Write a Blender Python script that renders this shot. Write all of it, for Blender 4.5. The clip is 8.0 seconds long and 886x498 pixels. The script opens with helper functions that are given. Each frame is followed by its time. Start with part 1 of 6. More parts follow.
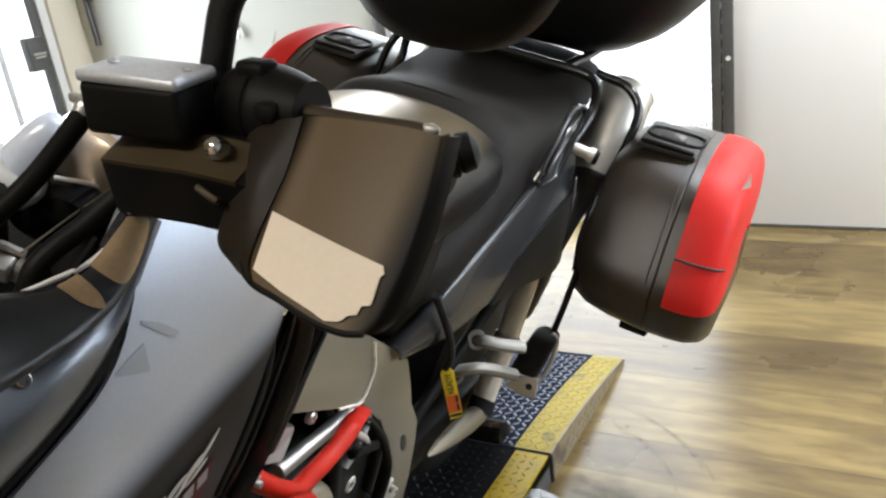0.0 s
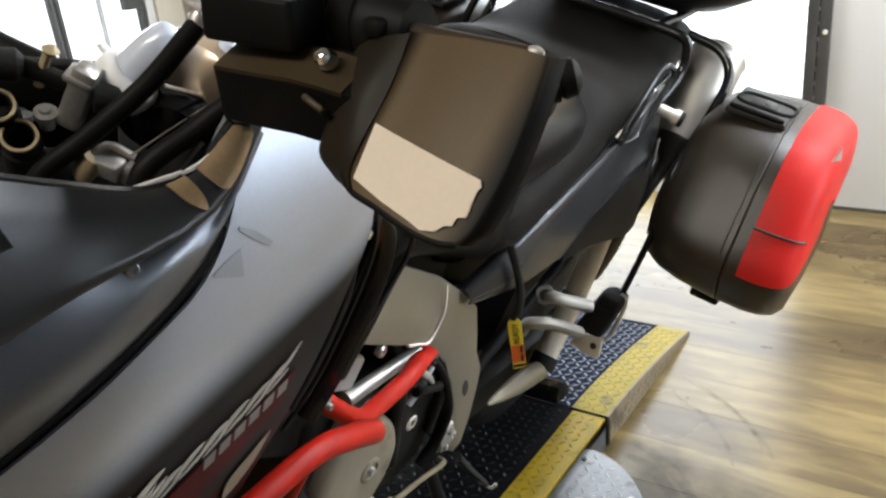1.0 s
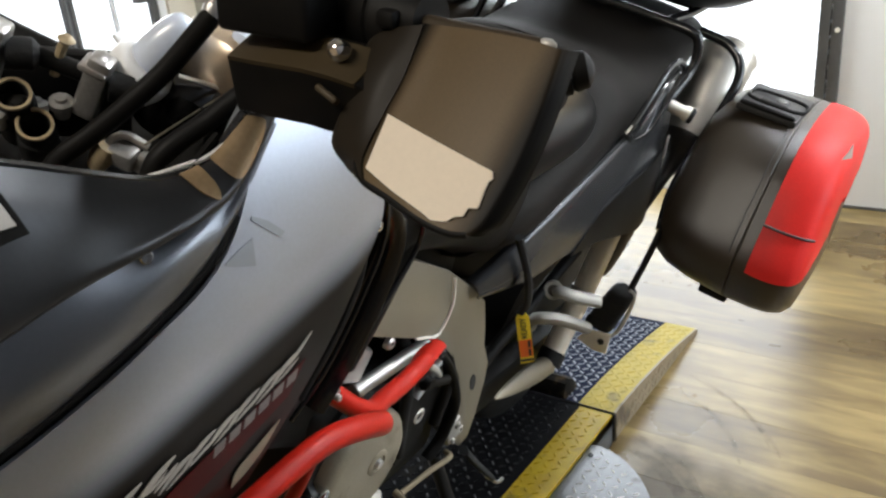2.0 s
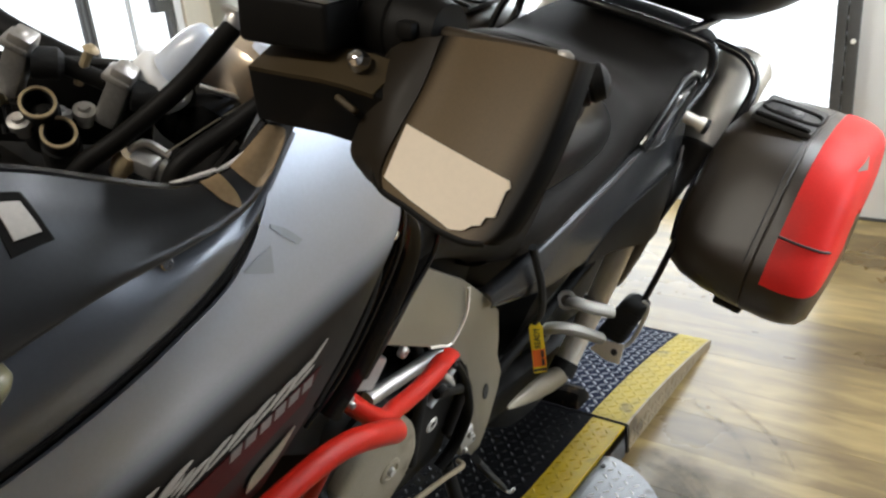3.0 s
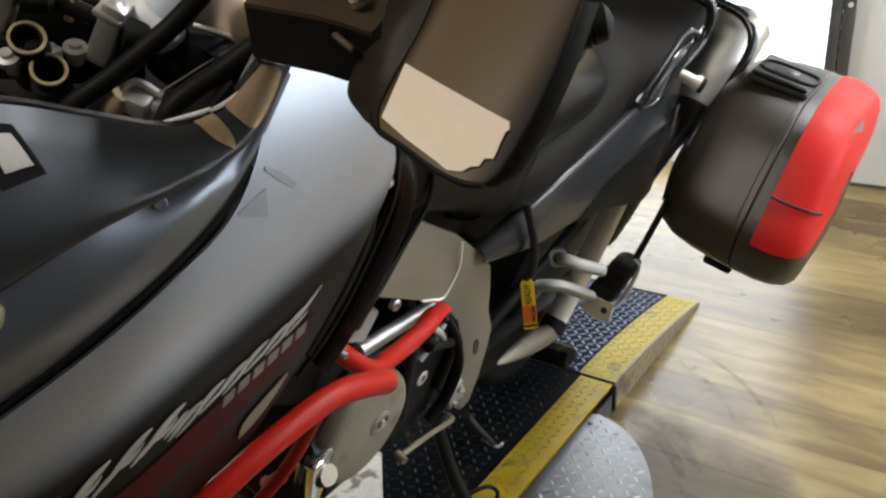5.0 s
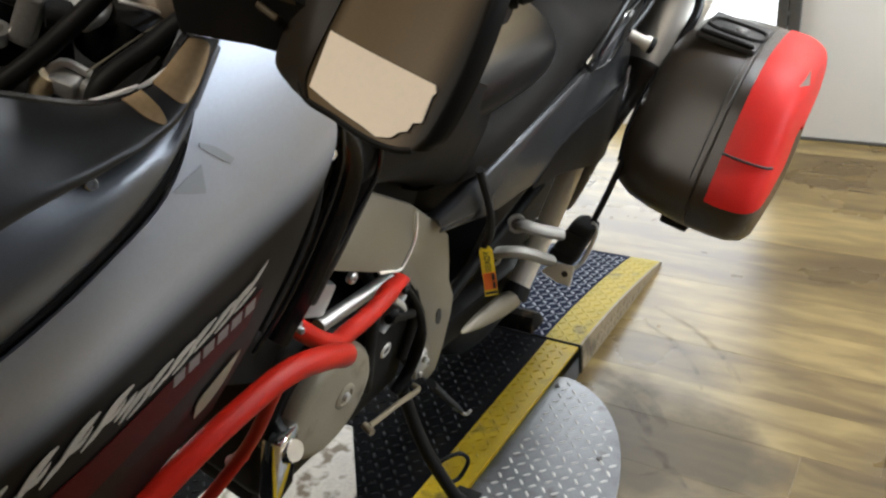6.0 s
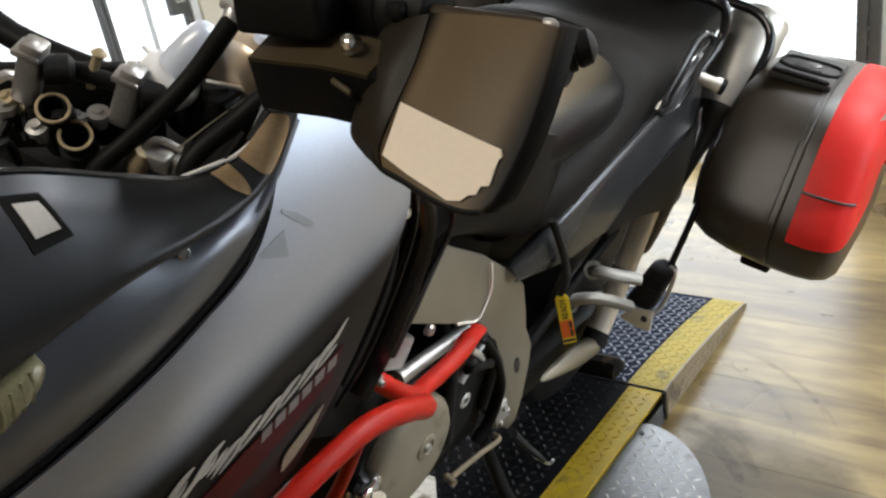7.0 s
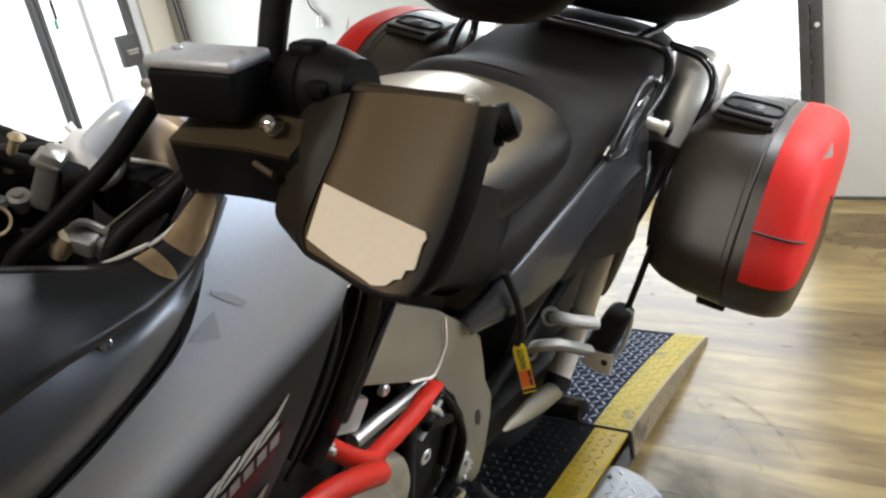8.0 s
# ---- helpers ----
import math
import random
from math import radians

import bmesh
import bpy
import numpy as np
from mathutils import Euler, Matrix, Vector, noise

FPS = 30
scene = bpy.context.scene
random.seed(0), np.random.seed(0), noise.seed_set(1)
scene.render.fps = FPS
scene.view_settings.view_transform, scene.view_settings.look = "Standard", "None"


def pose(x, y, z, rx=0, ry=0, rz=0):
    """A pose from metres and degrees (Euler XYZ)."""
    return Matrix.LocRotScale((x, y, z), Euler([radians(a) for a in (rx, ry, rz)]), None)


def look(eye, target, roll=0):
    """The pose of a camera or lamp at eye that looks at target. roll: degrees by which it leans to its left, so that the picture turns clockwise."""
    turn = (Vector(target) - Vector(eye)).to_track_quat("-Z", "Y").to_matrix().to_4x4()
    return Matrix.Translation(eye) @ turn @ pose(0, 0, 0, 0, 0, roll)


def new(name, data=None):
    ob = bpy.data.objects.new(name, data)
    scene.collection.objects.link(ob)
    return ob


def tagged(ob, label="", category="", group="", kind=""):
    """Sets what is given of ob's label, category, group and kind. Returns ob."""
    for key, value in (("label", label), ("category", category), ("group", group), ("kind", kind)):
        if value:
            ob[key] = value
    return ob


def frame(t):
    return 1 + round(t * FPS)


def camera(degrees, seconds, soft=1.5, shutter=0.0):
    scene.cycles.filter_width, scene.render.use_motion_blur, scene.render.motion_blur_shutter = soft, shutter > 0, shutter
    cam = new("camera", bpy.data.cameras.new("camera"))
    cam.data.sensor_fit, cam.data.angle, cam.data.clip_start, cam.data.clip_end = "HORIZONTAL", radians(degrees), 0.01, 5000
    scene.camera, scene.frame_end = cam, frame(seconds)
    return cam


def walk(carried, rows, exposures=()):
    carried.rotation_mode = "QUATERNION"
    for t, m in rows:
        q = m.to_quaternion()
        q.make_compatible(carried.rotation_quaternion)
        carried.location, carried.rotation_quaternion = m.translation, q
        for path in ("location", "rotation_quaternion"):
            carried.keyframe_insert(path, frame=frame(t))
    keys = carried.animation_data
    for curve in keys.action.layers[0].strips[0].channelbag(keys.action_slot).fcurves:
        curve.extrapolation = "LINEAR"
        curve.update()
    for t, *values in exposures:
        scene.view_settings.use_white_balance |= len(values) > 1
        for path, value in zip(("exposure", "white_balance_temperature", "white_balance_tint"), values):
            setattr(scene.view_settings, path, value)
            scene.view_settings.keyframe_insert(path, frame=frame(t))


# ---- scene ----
cam = camera(56.9, 8.0, soft=2.4)
PATH = [
    (0, (0.9195, 0.0883, 1.1828), (-0.0354, 1.7058, 0.4957), -8.21),
    (0.5, (0.9242, 0.0870, 1.1836), (0.0060, 1.7277, 0.5018), -6.12),
    (0.7, (0.926, 0.079, 1.182), (-0.044, 1.682, 0.481), -5.8),
    (1, (0.9143, 0.0657, 1.1669), (-0.1678, 1.5705, 0.4156), -5.86),
    (1.5, (0.9138, 0.0673, 1.1662), (-0.1672, 1.5808, 0.4309), -5.20),
    (1.7, (0.9143, 0.0653, 1.1654), (-0.1703, 1.5624, 0.4023), -5.52),
    (3, (0.9157, 0.0569, 1.1671), (-0.2091, 1.5385, 0.4324), -5.45),
    (3.5, (0.9155, 0.0575, 1.1648), (-0.1974, 1.5435, 0.4212), -6.00),
    (4, (0.9227, 0.0605, 1.1624), (-0.1739, 1.5486, 0.3987), -6.33),
    (4.2, (0.9201, 0.0584, 1.1609), (-0.1957, 1.5369, 0.4066), -6.23),
    (5.3, (0.9125, 0.0531, 1.1569), (-0.1641, 1.5160, 0.3198), -4.04),
    (5.5, (0.9161, 0.0529, 1.1596), (-0.1484, 1.5320, 0.3355), -4.34),
    (6, (0.9275, 0.0613, 1.1529), (-0.0883, 1.5371, 0.2639), -6.19),
    (6.2, (0.930, 0.065, 1.152), (-0.078, 1.530, 0.238), -7.0),
    (6.5, (0.9332, 0.0617, 1.1540), (-0.1341, 1.5112, 0.2825), -8.60),
    (6.8, (0.937, 0.059, 1.159), (-0.214, 1.469, 0.331), -10.6),
    (7, (0.9380, 0.0543, 1.1645), (-0.2492, 1.4718, 0.4021), -10.26),
    (7.2, (0.936, 0.056, 1.168), (-0.276, 1.470, 0.439), -10.2),
    (7.5, (0.9389, 0.0583, 1.1667), (-0.2689, 1.4699, 0.4260), -10.18),
    (7.8, (0.945, 0.066, 1.175), (-0.270, 1.520, 0.534), -10.7),
    (8, (0.9457, 0.0827, 1.1777), (-0.1831, 1.5813, 0.4849), -11.44),
]
EXPOSURES = [(0.0, 0.20, 6220, 8), (0.5, 0.20, 6220, 8), (1.0, 0.16, 6220, 8), (3.5, 0.08, 6250, 7.5), (4.2, 0.05, 6250, 8), (5.5, 0.0, 6350, 8), (6.5, 0.02, 6350, 8), (7.5, 0.09, 6220, 8), (8.0, 0.15, 6220, 8)]
walk(cam, [(t, look(eye, target, roll)) for t, eye, target, roll in PATH], EXPOSURES)

# ---- light: daylight through the screened opening and the glass door, and added fill lamps out of view ----
world = bpy.data.worlds.new("daylight")
scene.world = world
world.use_nodes = True
wn = world.node_tree
sky = wn.nodes.new("ShaderNodeTexSky")
sky.sky_type, sky.sun_disc = "NISHITA", False
sky.sun_elevation, sky.sun_rotation = radians(38), radians(200)
wn.links.new(sky.outputs["Color"], wn.nodes["Background"].inputs["Color"])
wn.nodes["Background"].inputs["Strength"].default_value = 0.12


def area_light(name, eye, target, width, height, watts, tint=(1, 1, 1)):
    data = bpy.data.lights.new(name, "AREA")
    data.shape, data.size, data.size_y, data.energy, data.color = "RECTANGLE", width, height, watts, tint
    ob = new(name, data)
    ob.matrix_world = look(eye, target)
    return ob


SIDE_FILL_X = 3.84
area_light("screen_daylight", (-0.35, 3.36, 1.3), (-0.35, 0, 0.7), 1.3, 2.2, 66, (0.93, 0.97, 1.0))
area_light("door_daylight", (-3.02, 2.3, 1.2), (0, 2.0, 0.9), 0.9, 2.0, 55, (0.95, 0.98, 1.0))
# fill lamp in an unseen side opening, added to light the fairing
area_light("side_fill", (SIDE_FILL_X, 2.1, 1.65), (0, 0.9, 0.9), 2.0, 1.6, 64, (0.84, 0.92, 1.0))
# unseen fill lamps added overhead: one for the guard, one aimed at the back wall
area_light("front_fill", (0.45, -1.5, 2.88), (0.45, -1.5, 0), 1.3, 0.5, 64, (1.0, 0.90, 0.77))
area_light("wall_fill", (2.0, 2.3, 2.86), (1.8, 3.28, 0.5), 1.5, 0.25, 170, (0.97, 0.98, 1.0))


# ---- materials ----
def material(name, colour, rough=0.5, metal=0.0, vary=0.12, scale=6.0, fine=90.0, bump=0.05, coat=0.0, dirt=None, dirt_at=0.62, rough_vary=0.1, spec=0.5):
    """A surface with stains at one scale, grain at another, and a fine relief."""
    m = bpy.data.materials.new(name)
    m.use_nodes = True
    n, l = m.node_tree.nodes, m.node_tree.links
    b = n["Principled BSDF"]
    b.inputs["Metallic"].default_value, b.inputs["Coat Weight"].default_value = metal, coat
    b.inputs["Coat Roughness"].default_value = 0.06
    b.inputs["Specular IOR Level"].default_value = spec
    pos = n.new("ShaderNodeNewGeometry")
    big, small = n.new("ShaderNodeTexNoise"), n.new("ShaderNodeTexNoise")
    big.inputs["Scale"].default_value, big.inputs["Detail"].default_value = scale, 5
    small.inputs["Scale"].default_value, small.inputs["Detail"].default_value = fine, 3
    for t in (big, small):
        l.new(pos.outputs["Position"], t.inputs["Vector"])
    add = n.new("ShaderNodeMath")
    add.operation = "MULTIPLY_ADD"
    l.new(small.outputs["Fac"], add.inputs[0])
    add.inputs[1].default_value = 0.5
    l.new(big.outputs["Fac"], add.inputs[2])
    ramp = n.new("ShaderNodeValToRGB")
    ramp.color_ramp.elements[0].position, ramp.color_ramp.elements[1].position = 0.45, 1.05
    ramp.color_ramp.elements[0].color = (*[c * (1 - vary) for c in colour], 1)
    ramp.color_ramp.elements[1].color = (*[min(1, c * (1 + vary)) for c in colour], 1)
    l.new(add.outputs[0], ramp.inputs["Fac"])
    out = ramp.outputs["Color"]
    if dirt:
        mask, mix = n.new("ShaderNodeValToRGB"), n.new("ShaderNodeMix")
        mask.color_ramp.elements[0].position, mask.color_ramp.elements[1].position = dirt_at, dirt_at + 0.12
        mix.data_type = "RGBA"
        l.new(big.outputs["Fac"], mask.inputs["Fac"])
        l.new(mask.outputs["Color"], mix.inputs["Factor"])
        l.new(out, mix.inputs["A"])
        mix.inputs["B"].default_value = (*dirt, 1)
        out = mix.outputs["Result"]
    l.new(out, b.inputs["Base Color"])
    rr = n.new("ShaderNodeMapRange")
    rr.inputs["To Min"].default_value, rr.inputs["To Max"].default_value = max(0.02, rough - rough_vary), min(1, rough + rough_vary)
    l.new(big.outputs["Fac"], rr.inputs["Value"])
    l.new(rr.outputs["Result"], b.inputs["Roughness"])
    if bump:
        bp = n.new("ShaderNodeBump")
        bp.inputs["Strength"].default_value, bp.inputs["Distance"].default_value = bump, 0.002
        l.new(small.outputs["Fac"], bp.inputs["Height"])
        l.new(bp.outputs["Normal"], b.inputs["Normal"])
    return m


# darker copy of the fairing's grey, with the strip's shade painted in
STRIP_SHADE_PAINT = material("shaded_graphite_paint", (0.175, 0.184, 0.208), 0.33, 0.75, 0.06, 3, 400, 0.008, 0.1, rough_vary=0.04)


def shade_fade(name, colour, rough, metal, black, slope, low, high):
    """Metallic paint darkened to black below a line in the part's own axes, as painted-in shade."""
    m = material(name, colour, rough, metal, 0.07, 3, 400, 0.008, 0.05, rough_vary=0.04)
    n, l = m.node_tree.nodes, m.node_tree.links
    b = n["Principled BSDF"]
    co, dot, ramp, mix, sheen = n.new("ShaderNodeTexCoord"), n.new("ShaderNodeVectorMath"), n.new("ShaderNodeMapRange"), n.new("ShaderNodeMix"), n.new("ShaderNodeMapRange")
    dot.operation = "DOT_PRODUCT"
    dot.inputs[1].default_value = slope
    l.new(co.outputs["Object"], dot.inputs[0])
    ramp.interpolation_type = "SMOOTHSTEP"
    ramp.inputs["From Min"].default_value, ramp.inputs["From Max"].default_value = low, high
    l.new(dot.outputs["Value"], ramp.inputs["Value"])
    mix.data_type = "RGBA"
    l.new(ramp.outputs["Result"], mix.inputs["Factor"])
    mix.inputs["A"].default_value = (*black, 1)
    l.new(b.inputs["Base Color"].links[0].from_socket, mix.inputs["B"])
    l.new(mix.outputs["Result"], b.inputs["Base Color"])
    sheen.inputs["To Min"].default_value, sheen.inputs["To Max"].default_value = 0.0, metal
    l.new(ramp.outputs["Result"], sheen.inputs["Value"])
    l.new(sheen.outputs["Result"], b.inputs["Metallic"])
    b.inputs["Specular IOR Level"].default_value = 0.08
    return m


# dark reflections on the lower fairing, painted in as a fade to black
SHADE_FADE_PAINT = shade_fade("graphite_paint_with_shade_fade", (0.512, 0.550, 0.632), 0.36, 0.72, (0.012, 0.0105, 0.0095), (0.0, -0.29, 1.0), 0.824, 0.872)
# black tank sides; the soft loss of reflection above them is painted in
TANK_SHADE_FADE = shade_fade("bronze_tank_paint_shade_fade", (0.25, 0.20, 0.13), 0.32, 0.75, (0.010, 0.0095, 0.009), (0.0, 0.0, 1.0), 0.915, 0.955)
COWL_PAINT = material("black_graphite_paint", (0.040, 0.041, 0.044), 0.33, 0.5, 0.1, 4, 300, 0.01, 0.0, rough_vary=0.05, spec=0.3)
TANK_PAINT = material("tank_paint", (0.20, 0.155, 0.105), 0.30, 0.8, 0.08, 4, 400, 0.01, 0.0, rough_vary=0.05)
TAIL_PAINT = material("tail_paint", (0.056, 0.057, 0.060), 0.22, 0.5, 0.06, 4, 400, 0.01, 0.0, rough_vary=0.04, spec=0.4)
TOP_CASE = material("smooth_black_plastic", (0.0055, 0.0058, 0.0065), 0.45, 0, 0.2, 8, 700, 0.06, spec=0.12)
REFLECTION_BRONZE = material("glossy_bronze_reflection", (0.40, 0.285, 0.165), 0.22, 0.45, 0.2, 12, 300, 0.02, 0.2)
MUFFLER = material("satin_muffler_steel", (0.74, 0.71, 0.65), 0.36, 0.75, 0.1, 9, 400, 0.05, 0, (0.5, 0.45, 0.38), 0.72)
HEAT_BROWN = material("heat_stained_steel", (0.035, 0.026, 0.018), 0.45, 0.2, 0.3, 14, 300, 0.1)
TRAY = material("matte_black_tray", (0.010, 0.0095, 0.009), 0.8, 0, 0.2, 9, 300, 0.1, spec=0.08)
LID = material("worn_grey_lid", (0.52, 0.54, 0.58), 0.46, 0.45, 0.2, 20, 300, 0.06, 0, (0.34, 0.34, 0.35), 0.62)
DASH_PAINT = material("bronze_dash_paint", (0.52, 0.42, 0.31), 0.22, 0.5, 0.1, 20, 300, 0.02, 0.3)
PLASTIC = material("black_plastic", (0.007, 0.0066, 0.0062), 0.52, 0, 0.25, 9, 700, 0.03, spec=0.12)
GLOSS_BLACK = material("gloss_black", (0.012, 0.012, 0.013), 0.16, 0, 0.2, 8, 300, 0.02)
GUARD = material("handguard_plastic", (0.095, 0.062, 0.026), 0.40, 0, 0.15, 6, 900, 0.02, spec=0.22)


def edge_shade(m, low, high, black):
    """Shades a moulding's colour to black towards its two sides, along its own x: painted-in fall-off of reflection."""
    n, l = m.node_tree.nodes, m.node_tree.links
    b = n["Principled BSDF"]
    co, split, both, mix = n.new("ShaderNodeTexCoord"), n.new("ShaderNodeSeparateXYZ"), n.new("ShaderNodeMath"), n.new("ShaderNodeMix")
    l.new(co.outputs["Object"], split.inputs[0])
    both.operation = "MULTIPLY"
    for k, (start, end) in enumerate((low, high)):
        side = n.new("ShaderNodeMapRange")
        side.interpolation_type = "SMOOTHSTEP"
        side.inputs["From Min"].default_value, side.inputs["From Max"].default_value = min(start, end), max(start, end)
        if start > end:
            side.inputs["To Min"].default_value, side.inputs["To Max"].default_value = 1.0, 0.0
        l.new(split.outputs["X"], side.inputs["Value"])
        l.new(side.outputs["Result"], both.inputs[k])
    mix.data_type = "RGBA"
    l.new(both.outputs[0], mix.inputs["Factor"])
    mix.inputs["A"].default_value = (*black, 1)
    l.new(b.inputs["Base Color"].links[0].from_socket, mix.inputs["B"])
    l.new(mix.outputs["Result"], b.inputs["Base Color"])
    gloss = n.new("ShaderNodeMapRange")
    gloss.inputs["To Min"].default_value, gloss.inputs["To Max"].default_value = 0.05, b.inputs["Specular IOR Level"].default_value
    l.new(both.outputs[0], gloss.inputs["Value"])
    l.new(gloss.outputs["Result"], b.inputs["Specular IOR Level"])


# tan reflection and its dark fall-off at the sides, painted into the guard's colour
edge_shade(GUARD, (0.309, 0.321), (0.392, 0.371), (0.008, 0.0075, 0.007))
# lit copy of the arm's black plastic: tan reflection painted on its upper faces
ARM_LIT = material("guard_arm_plastic_lit", (0.050, 0.037, 0.020), 0.42, 0, 0.15, 6, 900, 0.02, spec=0.16)
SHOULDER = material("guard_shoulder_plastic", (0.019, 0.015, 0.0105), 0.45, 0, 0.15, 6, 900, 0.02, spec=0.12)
VINYL = material("seat_vinyl", (0.014, 0.0125, 0.0112), 0.58, 0, 0.25, 7, 900, 0.3, spec=0.09)
CASE = material("case_plastic", (0.024, 0.018, 0.0115), 0.32, 0, 0.2, 8, 900, 0.22, spec=0.65)
LATCH_GREY = material("dark_grey_plastic", (0.035, 0.034, 0.033), 0.5, 0, 0.15, 10, 700, 0.08, spec=0.3)
RUBBER = material("rubber", (0.008, 0.008, 0.008), 0.7, 0, 0.3, 12, 300, 0.3, spec=0.3)
PAPER = material("masking_paper", (0.80, 0.70, 0.575), 0.8, 0, 0.05, 14, 300, 0.1)
RED_LENS = material("red_reflector", (0.54, 0.016, 0.012), 0.5, 0, 0.12, 10, 300, 0.03, 0.0, spec=0.2)
RED_PAINT = material("red_powder_coat", (0.36, 0.012, 0.005), 0.42, 0, 0.15, 9, 300, 0.05, 0.0, (0.12, 0.010, 0.006), 0.68, spec=0.22)
ALU = material("satin_aluminium", (0.25, 0.222, 0.170), 0.42, 0.5, 0.1, 9, 500, 0.08, 0, (0.14, 0.115, 0.08), 0.7)
CAST = material("cast_alloy", (0.48, 0.47, 0.45), 0.45, 0.8, 0.15, 14, 350, 0.15, 0, (0.2, 0.17, 0.13), 0.66)
STEEL = material("brushed_steel", (0.84, 0.79, 0.70), 0.40, 0.2, 0.12, 10, 400, 0.06, 0, (0.55, 0.45, 0.34), 0.7)
BRACKET = material("dull_cast_alloy", (0.30, 0.285, 0.255), 0.5, 0.35, 0.15, 14, 350, 0.12, 0, (0.16, 0.135, 0.10), 0.66)
CHROME = material("chrome", (0.75, 0.75, 0.75), 0.12, 1.0, 0.05, 10, 200, 0.02)
COVER = material("clutch_cover_paint", (0.24, 0.21, 0.155), 0.5, 0.3, 0.15, 12, 300, 0.12, 0, (0.10, 0.08, 0.055), 0.58)
SPRING_STEEL = material("dirty_alloy", (0.50, 0.49, 0.475), 0.36, 0.8, 0.25, 20, 400, 0.1, 0, (0.14, 0.12, 0.10), 0.62)
DULL_STEEL = material("dull_steel", (0.52, 0.50, 0.46), 0.40, 0.55, 0.2, 14, 400, 0.1, 0, (0.26, 0.22, 0.17), 0.66)
LEVER_BROWN = material("dark_lever_lacquer", (0.045, 0.034, 0.022), 0.55, 0, 0.2, 20, 400, 0.05, spec=0.12)
MARK = material("faint_mark", (0.385, 0.412, 0.47), 0.36, 0.7, 0.05, 10, 300, 0.01)
BRONZE = material("bare_bronze", (0.46, 0.37, 0.23), 0.4, 0.4, 0.25, 40, 300, 0.15, 0, (0.12, 0.085, 0.045), 0.64)
WHITE_DECAL = material("white_decal", (0.42, 0.39, 0.35), 0.5, 0.0, 0.15, 40, 300, 0.03)
WEDGE_DECAL = material("tan_grey_decal", (0.24, 0.215, 0.16), 0.5, 0.0, 0.2, 40, 300, 0.03)
GREY_DECAL = material("grey_decal", (0.20, 0.18, 0.17), 0.5, 0.0, 0.15, 40, 300, 0.03)
RED_DECAL = material("dark_red_decal", (0.055, 0.0050, 0.0050), 0.45, 0.0, 0.3, 25, 300, 0.02, spec=0.1)
YELLOW_TAG = material("yellow_tag", (0.85, 0.62, 0.02), 0.5, 0, 0.06, 20, 300, 0.03)
ORANGE_TAG = material("orange_print", (0.85, 0.16, 0.02), 0.5, 0, 0.06, 20, 300, 0.03)
GREEN_TAG = material("green_print", (0.04, 0.30, 0.16), 0.5, 0, 0.06, 20, 300, 0.03)
INK = material("black_ink", (0.02, 0.02, 0.02), 0.6, 0, 0.1, 20, 300, 0.02)
CLEAR_LENS = material("frosted_lens", (0.17, 0.155, 0.085), 0.3, 0, 0.3, 60, 160, 0.4, 0.1)
BLUE_DOME = material("translucent_dome", (0.62, 0.68, 0.80), 0.2, 0, 0.1, 20, 200, 0.05, 0.4)
DASH_GLASS = material("dash_glass", (0.01, 0.01, 0.01), 0.06, 0, 0.1, 20, 200, 0.0)
LIFT_BLACK = material("black_tread_plate", (0.004, 0.004, 0.0045), 0.7, 0.0, 0.35, 10, 200, 0.1, 0, (0.010, 0.009, 0.007), 0.6, spec=0.015)
LIFT_BLUE = material("worn_ramp_plate", (0.0075, 0.0095, 0.019), 0.7, 0.0, 0.3, 12, 200, 0.1, 0, (0.017, 0.018, 0.024), 0.66, spec=0.02)
# worn ramp lozenges, their glossy highlights painted in as a paler tone
WORN_TREAD = material("worn_tread_lozenge", (0.15, 0.16, 0.185), 0.40, 0.3, 0.5, 16, 250, 0.08, 0, (0.035, 0.04, 0.055), 0.54)
BLACK_TREAD = material("black_tread_lozenge", (0.007, 0.007, 0.008), 0.5, 0.0, 0.5, 18, 200, 0.1, spec=0.08)
YELLOW = material("yellow_floor_paint", (0.30, 0.205, 0.004), 0.5, 0.0, 0.28, 14, 200, 0.1, 0, (0.11, 0.08, 0.013), 0.58, spec=0.10)
PALE_YELLOW = material("worn_yellow_paint", (0.23, 0.178, 0.026), 0.55, 0.0, 0.2, 14, 200, 0.12, 0, (0.15, 0.12, 0.042), 0.56, spec=0.12)
CHOCK = material("dirty_chock_rubber", (0.008, 0.007, 0.006), 0.8, 0, 0.4, 30, 200, 0.3, 0, (0.045, 0.031, 0.017), 0.54, spec=0.05)
TREAD = material("bare_tread_plate", (0.115, 0.117, 0.122), 0.45, 0.45, 0.4, 22, 250, 0.12, 0, (0.06, 0.056, 0.05), 0.60)
RAMP_SIDE = material("dirty_tread_side", (0.17, 0.135, 0.085), 0.55, 0.15, 0.25, 14, 250, 0.1, 0, (0.07, 0.055, 0.035), 0.56)
# whitish highlights on the plate's lozenges, painted as a pale base colour
TREAD_GLINT = material("tread_lozenge_glint", (0.62, 0.60, 0.57), 0.42, 0.1, 0.15, 14, 250, 0.08, 0, (0.4, 0.37, 0.33), 0.66)
DIRTY_WHITE = material("dirty_white_plate", (0.52, 0.48, 0.42), 0.6, 0.1, 0.2, 25, 200, 0.15, 0, (0.16, 0.12, 0.08), 0.52)
WALL_PAINT = material("warm_white_wall_paint", (0.86, 0.845, 0.815), 0.7, 0, 0.03, 1.2, 250, 0.06)
GREEN_WALL = material("pale_green_wall_paint", (0.54, 0.555, 0.51), 0.7, 0, 0.03, 1.2, 250, 0.06)
PILLAR = material("beige_pillar_paint", (0.72, 0.66, 0.55), 0.6, 0, 0.05, 3, 250, 0.05)
